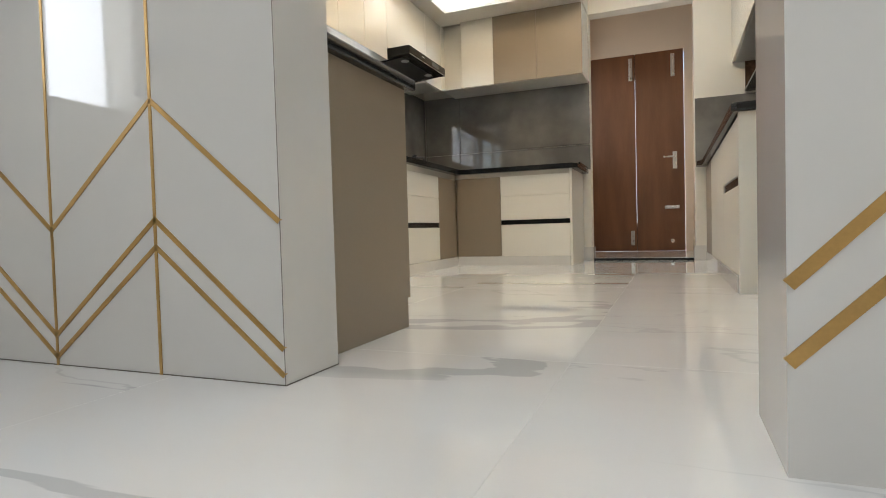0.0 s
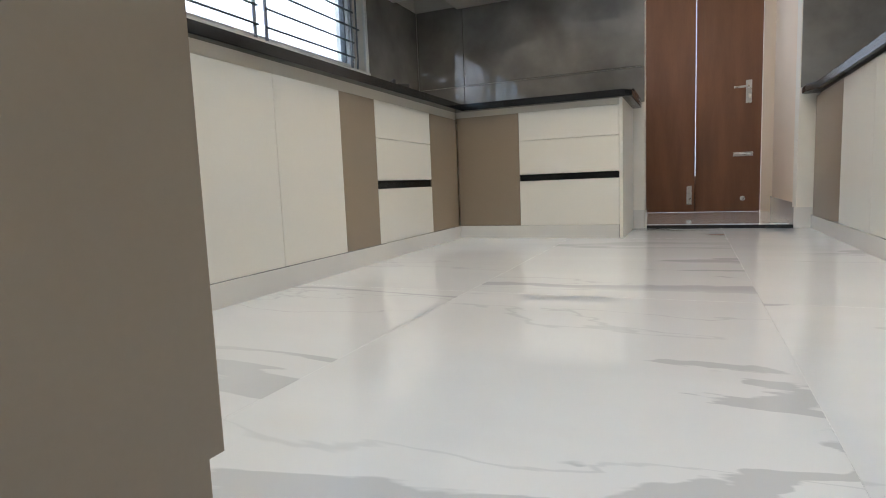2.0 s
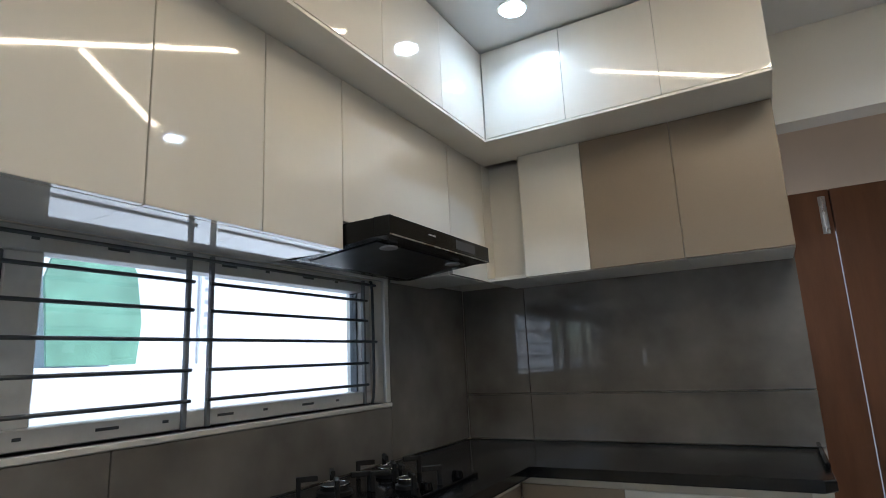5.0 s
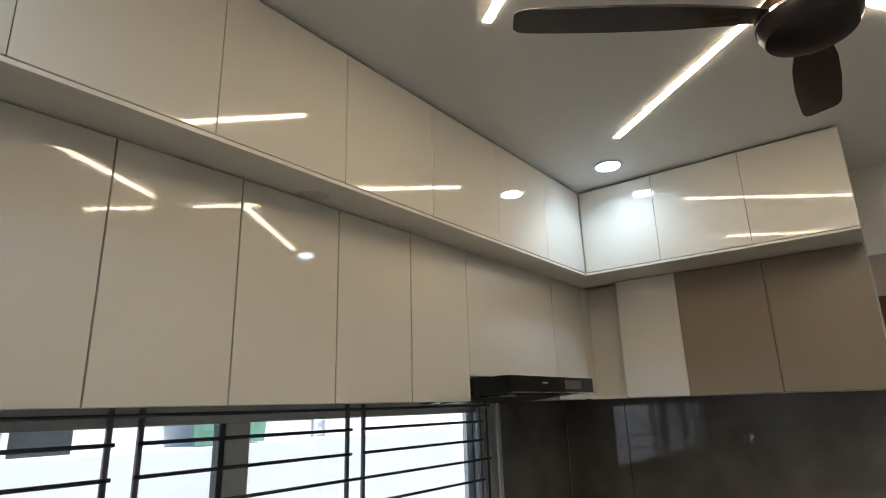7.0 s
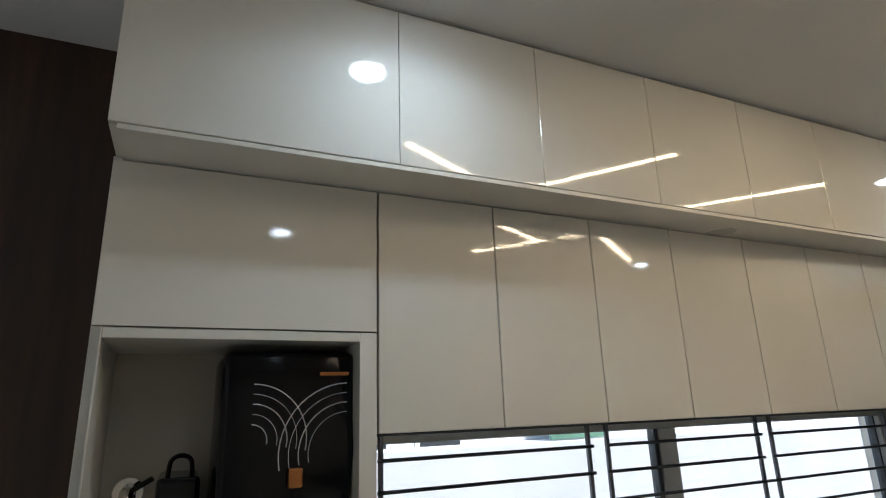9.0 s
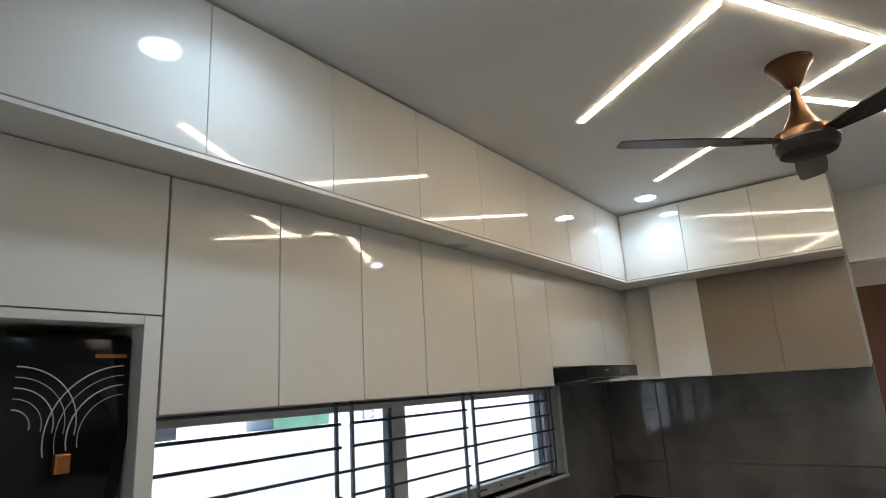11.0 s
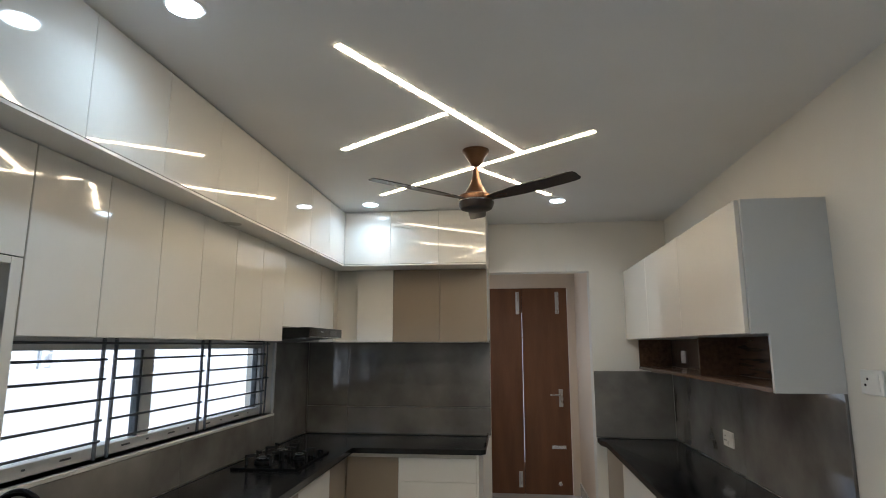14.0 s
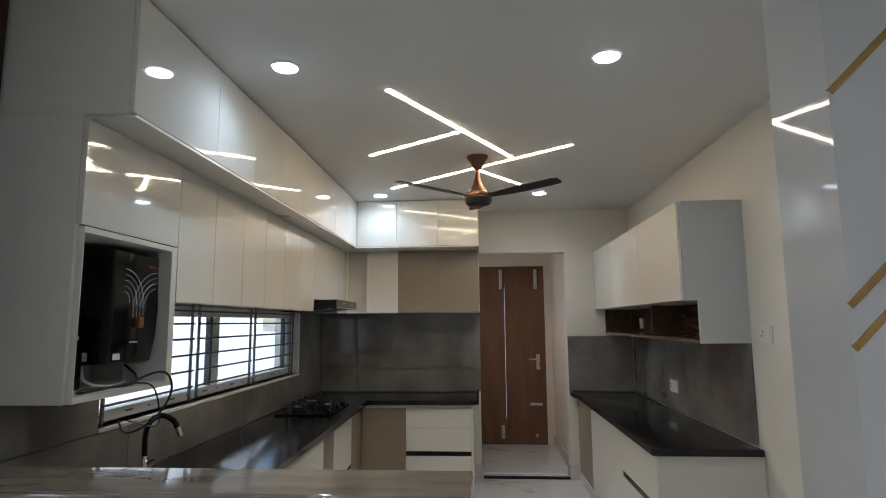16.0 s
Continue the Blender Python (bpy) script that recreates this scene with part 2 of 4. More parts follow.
def link_mesh(name, bm, material, smooth=False):
    bmesh.ops.recalc_face_normals(bm, faces=bm.faces)
    me = bpy.data.meshes.new(name)
    bm.to_mesh(me)
    bm.free()
    me.materials.append(material)
    if smooth:
        for p in me.polygons:
            p.use_smooth = True
        me.set_sharp_from_angle(angle=radians(35))
    return new(name, me)


def part(name, bm, material, parent, label="", smooth=False):
    ob = link_mesh(name, bm, material, smooth)
    ob.parent = parent
    return tagged(ob, label)


def slab(name, lo, hi, material, parent=None, bevel=0.0015, label="", seg=1):
    ob = link_mesh(name, add_box(bmesh.new(), lo, hi, bevel, seg), material)
    if parent is not None:
        ob.parent = parent
    return tagged(ob, label)


def thing(name, label, category, group=""):
    return tagged(new(name), label, category, group)


def setting(name, boxes, material, label, category):
    bm = bmesh.new()
    for lo, hi in boxes:
        add_box(bm, lo, hi)
    return tagged(link_mesh(name, bm, material), label, category, kind="structure")


# ---- the large structure ----
H = 2.54            # ceiling
LW, RW, BW = -1.92, 1.125, 5.10   # inner faces of the window wall, the right wall and the end wall
WY0, WY1, WZ0, WZ1 = 1.79, 4.36, 1.018, 1.545   # window opening
OX0, OX1, OZ = -0.345, 0.492, 2.12   # opening to the passage
DOORY = 6.50

setting("wall_window", [((LW - 0.2, -3.2, 0), (LW, -0.06, H + 0.2)), ((LW - 0.2, -0.06, 0), (LW, 0.33, 0.85)), ((LW - 0.2, -0.06, 2.2), (LW, 0.33, H + 0.2)), ((LW - 0.2, 0.33, 0), (LW, WY0, H + 0.2)), ((LW - 0.2, WY1, 0), (LW, BW + 0.14, H + 0.2)),
                        ((LW - 0.2, WY0, 0), (LW, WY1, WZ0)), ((LW - 0.2, WY0, WZ1), (LW, WY1, H + 0.2))], PAINT, "cream painted wall round a long kitchen window", "wall")
setting("wall_end", [((LW, BW, 0), (OX0, BW + 0.14, H + 0.2)), ((OX1, BW, 0), (RW + 0.2, BW + 0.14, H + 0.2)), ((OX0, BW, OZ), (OX1, BW + 0.14, H + 0.2))],
        PAINT, "cream painted end wall with a passage opening", "wall")
setting("wall_right", [((RW, 0.98, 0), (RW + 0.2, BW, H + 0.2))], PAINT, "plain cream painted kitchen wall", "wall")
# the hole in the left passage wall is unseen, added for the fill lamp
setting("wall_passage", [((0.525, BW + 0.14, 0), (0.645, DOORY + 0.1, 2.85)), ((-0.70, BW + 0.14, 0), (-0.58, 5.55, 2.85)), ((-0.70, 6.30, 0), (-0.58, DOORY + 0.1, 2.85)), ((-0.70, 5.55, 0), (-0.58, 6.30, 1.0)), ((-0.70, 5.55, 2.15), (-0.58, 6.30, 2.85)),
                         ((-0.58, DOORY, 2.12), (0.525, DOORY + 0.12, 2.85)), ((0.445, DOORY, 0), (0.525, DOORY + 0.12, 2.12)), ((-0.58, DOORY, 0), (-0.535, DOORY + 0.12, 2.12)),
                         ((-0.58, BW + 0.14, H + 0.2), (0.525, DOORY, H + 0.3))], BEIGE, "warm beige painted passage wall round the door", "wall")
setting("ceiling", [((LW, -3.2, H), (RW + 0.0, BW, H + 0.14)), ((RW, -3.2, H), (3.4, 0.98, H + 0.14))], CEIL, "flat off-white painted false ceiling", "ceiling")
setting("wall_dining", [((3.4, -3.2, 0), (3.6, 1.0, H + 0.2)), ((LW, -3.4, 0), (3.6, -3.2, H + 0.2)), ((RW + 0.2, 1.0, 0), (3.6, 1.2, H + 0.2))], PAINT, "plain cream painted dining room wall", "wall")
setting("roof", [((LW - 0.2, -3.4, H + 0.34), (3.6, DOORY + 0.12, H + 0.46))], DUST, "grey concrete roof slab over the rooms", "roof")
# added wall outside, catches sky light so the gap between the leaves looks bright
setting("wall_behind_door", [((-2.5, DOORY + 2.0, -0.3), (2.5, DOORY + 2.2, 2.4))], RENDERW, "unseen white rendered wall added to brighten the door gap", "wall")

skirt = setting("skirting", [((OX1 - 0.002, BW - 0.012, 0.0), (0.574, BW - 0.001, 0.10)), ((OX1 - 0.014, BW - 0.012, 0.0), (OX1 - 0.002, BW + 0.14, 0.10)),
                             ((0.512, BW + 0.142, 0.0), (0.524, DOORY - 0.001, 0.115)), ((-0.415, BW - 0.012, 0.0), (OX0, BW - 0.001, 0.10)),
                             ((OX0 - 0.012 + 0.014, BW - 0.012, 0.0), (OX0 + 0.014, BW + 0.14, 0.10)), ((RW - 0.012, 0.985, 0.0), (RW - 0.001, 2.64, 0.10))],
                TILE, "polished ivory tile skirting along the walls", "skirting")
setting("threshold", [((OX0 + 0.016, BW - 0.035, 0.0), (OX1 - 0.016, BW + 0.0, 0.0015))], BLACK, "black granite threshold strip in the opening", "threshold")

# half wall with a stone bar top, clad in glossy tiles with gold inlay
HX, HY0, HY1, HZ = -0.405, 0.90, 1.09, 0.995
half = setting("half_wall", [((LW, HY0, 0), (HX, HY1, HZ))], TILE, "glossy ivory tiled half wall with gold chevrons", "half wall")


def inlay(parent, a, b, y, width=0.011):
    """A gold strip from a to b, (x, z) pairs, on a wall that faces -y."""
    a, b = Vector((a[0], 0, a[1])), Vector((b[0], 0, b[1]))
    d = (b - a).normalized()
    s = Vector((-d.z, 0, d.x)) * width / 2
    bm = bmesh.new()
    quad = [((p + o).x, (p + o).z) for p, o in ((a, -s), (b, -s), (b, s), (a, s))]
    prism(bm, quad, y - 0.002, y + 0.004, axis=1)
    part("gold_strip", bm, GOLD, parent)


for k in range(3):
    pk, vl, vr = -0.74 - 0.68 * k, -1.08 - 0.68 * k, -0.407 - 0.673 * (k > 0) - 0.68 * max(0, k - 1)
    if vl < LW:
        vl = LW + 0.01
    for top, low in ((0.585, 0.31), (0.325, 0.055), (0.265, 0.002)):
        inlay(half, (pk, top), (vr, low), HY0)
        if pk > LW + 0.02:
            inlay(half, (vl, low), (pk, top), HY0)
for xx in (-0.74, -1.08, -1.42):
    inlay(half, (xx, 0.0), (xx, HZ), HY0, 0.008)
JOINT = mat("dark_grout", (0.20, 0.18, 0.15), 0.8, var=0.1)
for lo, hi in (((LW, HY0 - 0.001, -0.018), (HX, HY0 - 0.0001, -0.0155)), ((HX - 0.0011, HY0 - 0.0011, -0.015), (HX, HY0 - 0.0001, HZ)), ((HX + 0.0001, HY0, -0.018), (HX + 0.001, HY1, -0.0155))):
    slab("tile_joint", lo, hi, JOINT, half, 0.0, "thin dark tile joint")
bar_top = thing("bar_top", "polished brown marble bar top on the half wall", "bar top")
slab("top_slab", (LW, 0.892, HZ), (-0.365, 1.13, 1.035), STONE, bar_top, 0.004, seg=2)
slab("front_edge", (LW, 0.872, HZ - 0.012), (-0.365, 0.8915, 1.035), STONE, bar_top, 0.006, seg=2)

# clad pier on the other side of the way in
PX, PY0, PY1 = 0.435, 0.74, 0.98
pier = setting("pier", [((PX, PY0, 0), (3.4, PY1, H))], TILE, "glossy ivory tiled pier with gold chevrons", "pier")
for z0 in (0.117, 0.209, 1.382, 1.471, 1.939, 0.56):
    inlay(pier, (PX + 0.002, z0), (PX + 0.62, z0 + 0.62), PY0, 0.016)
inlay(pier, (PX + 0.62, 0), (PX + 0.62, H), PY0, 0.01)
panelling = setting("wood_panelling", [((LW, 0.40, 1.04), (LW + 0.035, 1.16, H))], DARKWOOD, "dark walnut panelling on the dining wall", "panelling")

low = setting("low_wall", [((0.556, 1.63, 0), (RW, 1.75, 0.715))], PAINT, "short cream plastered low wall beside the way in", "low wall")

# ---- door with two leaves ----
door = tagged(new("door_1"), "closed brown veneered double door with steel bolts", "door", kind="structure")
DZ0, DZ1, GAP = -0.002, 2.12, -0.043
leaf_l = slab("door_leaf", (-0.53, DOORY + 0.004, DZ0), (GAP - 0.003, DOORY + 0.04, DZ1), WOOD, door, 0.003)
leaf_r = slab("door_leaf", (GAP + 0.003, DOORY + 0.004, DZ0), (0.44, DOORY + 0.04, DZ1), WOOD, door, 0.003)
# unseen strips added behind the gap, keep daylight to its middle stretch
slab("gap_blocker", (GAP - 0.03, DOORY + 0.042, DZ0), (GAP + 0.03, DOORY + 0.055, 0.30), DARKWOOD, door)
slab("gap_blocker", (GAP - 0.03, DOORY + 0.042, 1.86), (GAP + 0.03, DOORY + 0.055, DZ1), DARKWOOD, door)


def bolt(parent, x, z0, z1):
    b = slab("bolt_plate", (x - 0.02, DOORY - 0.001, z0), (x + 0.02, DOORY + 0.004, z1), STEEL, parent, 0.002, "satin steel bolt")
    part("bolt_rod", tube(bmesh.new(), [(x, DOORY - 0.008, z0 + 0.01), (x, DOORY - 0.008, z1 - 0.01)], 0.006, smooth=1), STEEL, b)


bolt(leaf_l, GAP - 0.045, 1.84, 2.08)
bolt(leaf_l, GAP - 0.045, 0.06, 0.22)
bolt(leaf_r, 0.335, 1.84, 2.08)
plate = slab("handle_plate", (0.325, DOORY - 0.004, 0.87), (0.368, DOORY + 0.004, 1.05), STEEL, leaf_r, 0.003, "satin steel lock plate")
part("lever_handle", tube(bmesh.new(), [(0.346, DOORY - 0.002, 0.995), (0.346, DOORY - 0.045, 0.995), (0.32, DOORY - 0.05, 0.995), (0.235, DOORY - 0.05, 0.995)], 0.009, smooth=3), STEEL, plate, smooth=True)
latch = slab("latch_plate", (0.24, DOORY - 0.002, 0.448), (0.385, DOORY + 0.004, 0.482), STEEL, leaf_r, 0.002, "satin steel tower bolt")
part("latch_rod", tube(bmesh.new(), [(0.25, DOORY - 0.008, 0.465), (0.38, DOORY - 0.008, 0.465)], 0.006, smooth=1), STEEL, latch)
bm = bmesh.new()
lathe(bm, [(0.02, 0), (0.02, 0.004), (0.014, 0.006)], (0, 0, 0), 20)
bmesh.ops.transform(bm, matrix=pose(0.315, DOORY + 0.004, 0.105, 90), verts=bm.verts)
part("door_stopper", bm, STEEL, leaf_r, "round steel stopper")

# ---- window with grille ----
win = tagged(new("window_1"), "long white sliding window behind a steel grille", "window", kind="structure")
for lo, hi in (((LW - 0.2, WY0 - 0.0, 1.0), (LW + 0.02, WY1 + 0.03, WZ0)), ((LW - 0.01, WY1, WZ0), (LW + 0.012, WY1 + 0.03, WZ1)), ((LW - 0.01, WY0 - 0.02, WZ1 - 0.012), (LW + 0.012, WY1 + 0.03, WZ1 + 0.004))):
    slab("marble_surround", lo, hi, MARBLE, win, 0.003)
FX = -2.06
for nm, lo, hi in (("window_frame", (FX, WY0, WZ0), (FX + 0.07, WY1, WZ0 + 0.05)), ("window_frame", (FX, WY0, WZ1 - 0.06), (FX + 0.07, WY1, WZ1)),
                   ("window_frame", (FX, WY1 - 0.06, WZ0 + 0.05), (FX + 0.07, WY1, WZ1 - 0.06)), ("window_frame", (FX, WY0, WZ0 + 0.05), (FX + 0.07, WY0 + 0.06, WZ1 - 0.06)),
                   ("mullion", (FX + 0.005, 2.975, WZ0 + 0.05), (FX + 0.055, 3.06, WZ1 - 0.06)), ("gasket", (FX + 0.01, 2.955, WZ0 + 0.05), (FX + 0.05, 2.975, WZ1 - 0.06)),
                   ("gasket", (FX + 0.01, WY1 - 0.068, WZ0 + 0.05), (FX + 0.05, WY1 - 0.06, WZ1 - 0.06))):
    slab(nm, lo, hi, BAR if nm == "gasket" else UPVC, win, 0.003)
for a, b in ((WY0 + 0.06, 2.955), (3.06, WY1 - 0.068)):
    p = slab("pane", (FX + 0.028, a, WZ0 + 0.05), (FX + 0.032, b, WZ1 - 0.06), PANE, win, 0.0)
    p.visible_shadow = False
for z, n_slots in ((WZ0 + 0.012, 13), (WZ1 - 0.045, 13)):
    for k in range(n_slots):
        y = WY0 + 0.12 + k * 0.185
        slab("frame_slot", (FX + 0.069, y, z + 0.012), (FX + 0.0715, y + (0.06 if k % 2 else 0.018), z + 0.02), BAR, win, 0.0)

grille = thing("window_grille", "dark grey painted steel bar window grille", "window grille")
GX = -1.955
posts = [1.80, 1.88, 2.61, 2.69, 3.43, 3.51, 4.27]
for y in posts:
    slab("upright_bar", (GX - 0.007, y - 0.007, WZ0 + 0.001), (GX + 0.007, y + 0.007, WZ1 - 0.014), POST, grille, 0.002)
for y0, y1 in ((1.88, 2.61), (2.69, 3.43), (3.51, 4.27)):
    for z in (1.098, 1.185, 1.360, 1.444):
        part("cross_bar", tube(bmesh.new(), [(GX + 0.011, y0 - 0.012, z), (GX + 0.011, y1 + 0.012, z)], 0.0055, smooth=1), BAR, grille)
for z in (1.273, 1.515):
    part("long_bar", tube(bmesh.new(), [(GX + 0.011, 1.80, z), (GX + 0.011, 4.345, z)], 0.0055, smooth=1), BAR, grille)
part("wall_anchor", tube(bmesh.new(), [(GX, 4.32, WZ0 + 0.002), (GX, 4.335, 1.1), (GX, 4.335, 1.49), (GX, 4.32, WZ1 - 0.014)], 0.006, smooth=2), BAR, grille)

# ---- splashback slabs ----


def splash(name, label, pieces):
    s = tagged(new(name), label, "splashback", kind="structure")
    for lo, hi in pieces:
        slab("tile", lo, hi, GREY, s, 0.0012)


g = 0.0015
CT = 0.78
splash("splashback_end", "polished grey porcelain splashback on the end wall",
       [((x0 + g, BW - 0.014, z0 + g), (x1 - g, BW - 0.001, z1 - g)) for x0, x1 in ((LW + 0.015, -1.55), (-1.55, OX0 + 0.002)) for z0, z1 in ((CT, 1.0), (1.0, 1.548))])
splash("splashback_window", "polished grey porcelain splashback round the window",
       [((LW + 0.001, y0 + g, CT + g), (LW + 0.014, y1 - g, 1.0 - g)) for y0, y1 in ((1.11, 2.0), (2.0, 3.2), (3.2, WY1 + 0.03))] +
       [((LW + 0.001, WY1 + 0.03 + g, CT + g), (LW + 0.014, BW - 0.015, 1.548)), ((LW + 0.001, 1.11, 1.0 + g), (LW + 0.014, WY0 - g, 1.2))])
splash("splashback_right", "polished grey porcelain splashback over the side counter",
       [((RW - 0.014, y0 + g, CT + g), (RW - 0.001, y1 - g, 1.318)) for y0, y1 in ((2.70, 3.74), (3.74, BW - 0.015))] + [((OX1 + 0.004, BW - 0.014, CT + g), (RW - 0.015, BW - 0.001, 1.30))])

# ---- base cabinets ----
BX, BY = -1.38, 4.485   # door faces of the window run and of the end run
DTOL = 0.70
PZ, DTOP, RAIL = 0.056, 0.708, 0.742   # plinth, top of doors, underside of the worktop


def front(name, parent, axis, face, a, b, z0, z1, material, depth=0.018, gap=0.0009, label=""):
    """A door or drawer front in the plane x or y = face, which it fills from a to b, thickness behind the face (sign of depth)."""
    if axis == "x":
        lo, hi = (min(face, face - depth), a + gap, z0 + gap), (max(face, face - depth), b - gap, z1 - gap)
    else:
        lo, hi = (a + gap, min(face, face + depth), z0 + gap), (b - gap, max(face, face + depth), z1 - gap)
    return slab(name, lo, hi, material, parent, 0.0012, label)


def left_unit(label, a, b, fronts):
    u = thing("base_cabinet", label, "cabinet", "base cabinets")
    slab("body", (LW + 0.016, a + 0.0005, PZ), (BX - 0.019, b - 0.0005, RAIL), CARCASS, u, 0.0)
    for nm, ya, yb, z0, z1, m in fronts:
        front(nm, u, "x", BX, ya, yb, z0, z1, m)
    return u


left_unit("cream double-door cabinet under the counter", 2.353, 3.178, [("door", 2.353, 2.775, PZ, DTOL, MATTE), ("door", 2.775, 3.178, PZ, DTOL, MATTE)])
left_unit("narrow taupe pull-out cabinet under the counter", 3.178, 3.463, [("door", 3.178, 3.463, PZ, DTOL, TAUPE)])
u = left_unit("cream drawer cabinet with a black grip channel", 3.463, 4.074, [("drawer_front", 3.463, 4.074, PZ, 0.305, MATTE), ("drawer_front", 3.463, 4.074, 0.343, 0.532, MATTE), ("drawer_front", 3.463, 4.074, 0.532, DTOL, MATTE)])
slab("grip_channel", (BX - 0.0185, 3.465, 0.306), (BX - 0.006, 4.072, 0.342), HOOD, u, 0.001, "black recessed grip channel")
left_unit("taupe corner cabinet under the counter", 4.074, 4.48, [("door", 4.074, 4.48, PZ, DTOL, TAUPE)])
u = left_unit("cream sink cabinet with slotted vents", 1.64, 2.353, [("door", 1.64, 1.96, PZ, DTOL, MATTE), ("door", 1.96, 2.353, PZ, DTOL, MATTE)])
for k in range(4):
    slab("vent_slot", (BX - 0.002, 2.02, 0.159 - 0.033 * k), (BX + 0.0006, 2.293, 0.1612 - 0.033 * k), HOOD, u, 0.0)
    slab("vent_slot", (BX - 0.002, 1.67, 0.159 - 0.033 * k), (BX + 0.0006, 1.92, 0.1612 - 0.033 * k), HOOD, u, 0.0)

ux = thing("base_cabinet", "taupe corner cabinet beside the drawers", "cabinet", "base cabinets")
slab("body", (BX, BY + 0.019, PZ), (-0.994, BW - 0.001, RAIL), CARCASS, ux, 0.0)
front("door", ux, "y", BY, BX + 0.002, -0.992, PZ, DTOP, TAUPE)
ux = thing("base_cabinet", "cream drawer cabinet with a black grip channel", "cabinet", "base cabinets")
slab("body", (-0.993, BY + 0.019, PZ), (-0.43, BW - 0.001, RAIL), CARCASS, ux, 0.0)
slab("side_panel", (-0.43, BY + 0.0, 0.0), (-0.412, BW - 0.014, RAIL), MATTE, ux, 0.001)
for z0, z1 in ((PZ, 0.314), (0.352, 0.546), (0.546, DTOP)):
    front("drawer_front", ux, "y", BY, -0.992, -0.431, z0, z1, MATTE)
slab("grip_channel", (-0.99, BY + 0.006, 0.315), (-0.432, BY + 0.0185, 0.351), HOOD, ux, 0.001, "black recessed grip channel")

rail = setting("top_rail", [((BX - 0.018, 1.64, DTOL), (BX - 0.004, BY + 0.003, RAIL)), ((BX - 0.004, BY + 0.003, DTOP), (-0.432, BY + 0.018, RAIL))], CARCASS, "greige finger rail under the worktop", "rail")
setting("plinth", [((BX - 0.012, 1.64, 0.0), (BX + 0.010, BY - 0.010, PZ)), ((BX - 0.012, BY - 0.010, 0.0), (-0.431, BY + 0.012, PZ))], TILE, "polished ivory tile plinth under the cabinets", "plinth")

# peninsula behind the half wall, its top a little lower than the counter
PR = 0.728
PEX, PEY = -0.465, 1.612
pen = thing("peninsula_cabinet", "taupe panelled peninsula cabinet behind the half wall", "cabinet")
slab("body", (BX - 0.10, HY1 + 0.002, 0.0), (PEX - 0.021, PEY - 0.06, PR), CARCASS, pen, 0.0)
bm = bmesh.new()
prism(bm, [(HY1 + 0.001, 0.0), (PEY - 0.018, 0.0), (PEY - 0.018, 0.075), (PEY, 0.075), (PEY, PR), (HY1 + 0.001, PR)], PEX - 0.02, PEX, axis=0)
part("end_panel", bm, TAUPE, pen, "taupe laminate end panel with a toe notch")
for a, b in ((-1.25, -0.90), (-0.90, PEX - 0.021)):
    slab("door", (a + 0.002, PEY - 0.018, 0.076), (b - 0.002, PEY - 0.001, PR - 0.03), MATTE, pen, 0.0015)

# ---- worktops ----


def worktop(name, label, outline, z0=RAIL):
    bm = bmesh.new()
    prism(bm, outline, z0, z0 + CT - RAIL)
    es = [e for e in bm.edges if abs(e.verts[0].co.z - e.verts[1].co.z) < 1e-5]
    bmesh.ops.bevel(bm, geom=es, offset=0.008, segments=3, affect="EDGES", profile=0.5)
    top = thing(name, label, "worktop")
    part("slab", bm, BLACK, top, smooth=True)
    return top


CX, CY = -1.325, 4.435
SX0, SX1, SY0, SY1 = -1.78, -1.38, 1.68, 2.14
long_top = worktop("worktop", "polished black granite worktop of the long counter",
        [(LW + 0.0145, HY1 + 0.002), (CX - 0.05, HY1 + 0.002), (CX - 0.05, 1.50), (CX, 1.545), (CX, CY), (-0.395, CY), (-0.362, CY + 0.035), (-0.362, BW - 0.0145), (LW + 0.0145, BW - 0.0145)])
worktop("worktop", "polished black granite worktop of the peninsula", [(-1.262, HY1 + 0.002), (PEX + 0.025, HY1 + 0.002), (PEX + 0.025, PEY + 0.03), (-1.235, PEY + 0.03)], PR)
worktop("worktop", "polished black granite worktop of the side counter",
        [(0.565, 2.62), (RW - 0.0145, 2.62), (RW - 0.0145, BW - 0.0145), (0.50, BW - 0.0145), (0.50, 4.95), (0.545, 4.87), (0.545, 2.64)])

slab("end_upstand", (-0.378, 4.62, CT), (-0.364, BW - 0.015, CT + 0.022), BLACK, long_top, 0.004)

# the counter under the window runs out a little from the wall towards the dining side
FLARE = 0.026
for ob in list(scene.objects):
    host = ob.parent or ob
    if ob.type == "MESH" and (host.name.startswith(("base_cabinet", "plinth", "top_rail")) or host.get("label", "").endswith("of the long counter")):
        for v in ob.data.vertices:
            if v.co.x < BX + 0.06 and v.co.y < 4.45:
                v.co.x += (FLARE if host.get("category") != "worktop" else 0.014) * (4.45 - v.co.y) * min(1.0, (v.co.x - LW) / (BX - LW))

# sink rim, bowl and tap
sink = thing("kitchen_sink", "black sink set in the granite worktop", "sink")
for lo, hi in (((SX0, SY0, CT), (SX1, SY0 + 0.02, CT + 0.006)), ((SX0, SY1 - 0.02, CT), (SX1, SY1, CT + 0.006)), ((SX0, SY0 + 0.02, CT), (SX0 + 0.02, SY1 - 0.02, CT + 0.006)), ((SX1 - 0.02, SY0 + 0.02, CT), (SX1, SY1 - 0.02, CT + 0.006))):
    slab("rim", lo, hi, PLASTIC, sink, 0.002)
slab("bowl", (SX0 + 0.02, SY0 + 0.02, CT + 0.0005), (SX1 - 0.02, SY1 - 0.02, CT + 0.0015), PLASTIC, sink, 0.0)
tap = thing("kitchen_tap", "black and chrome swan-neck tap behind the sink", "tap")
TX, TY = -1.845, 2.03
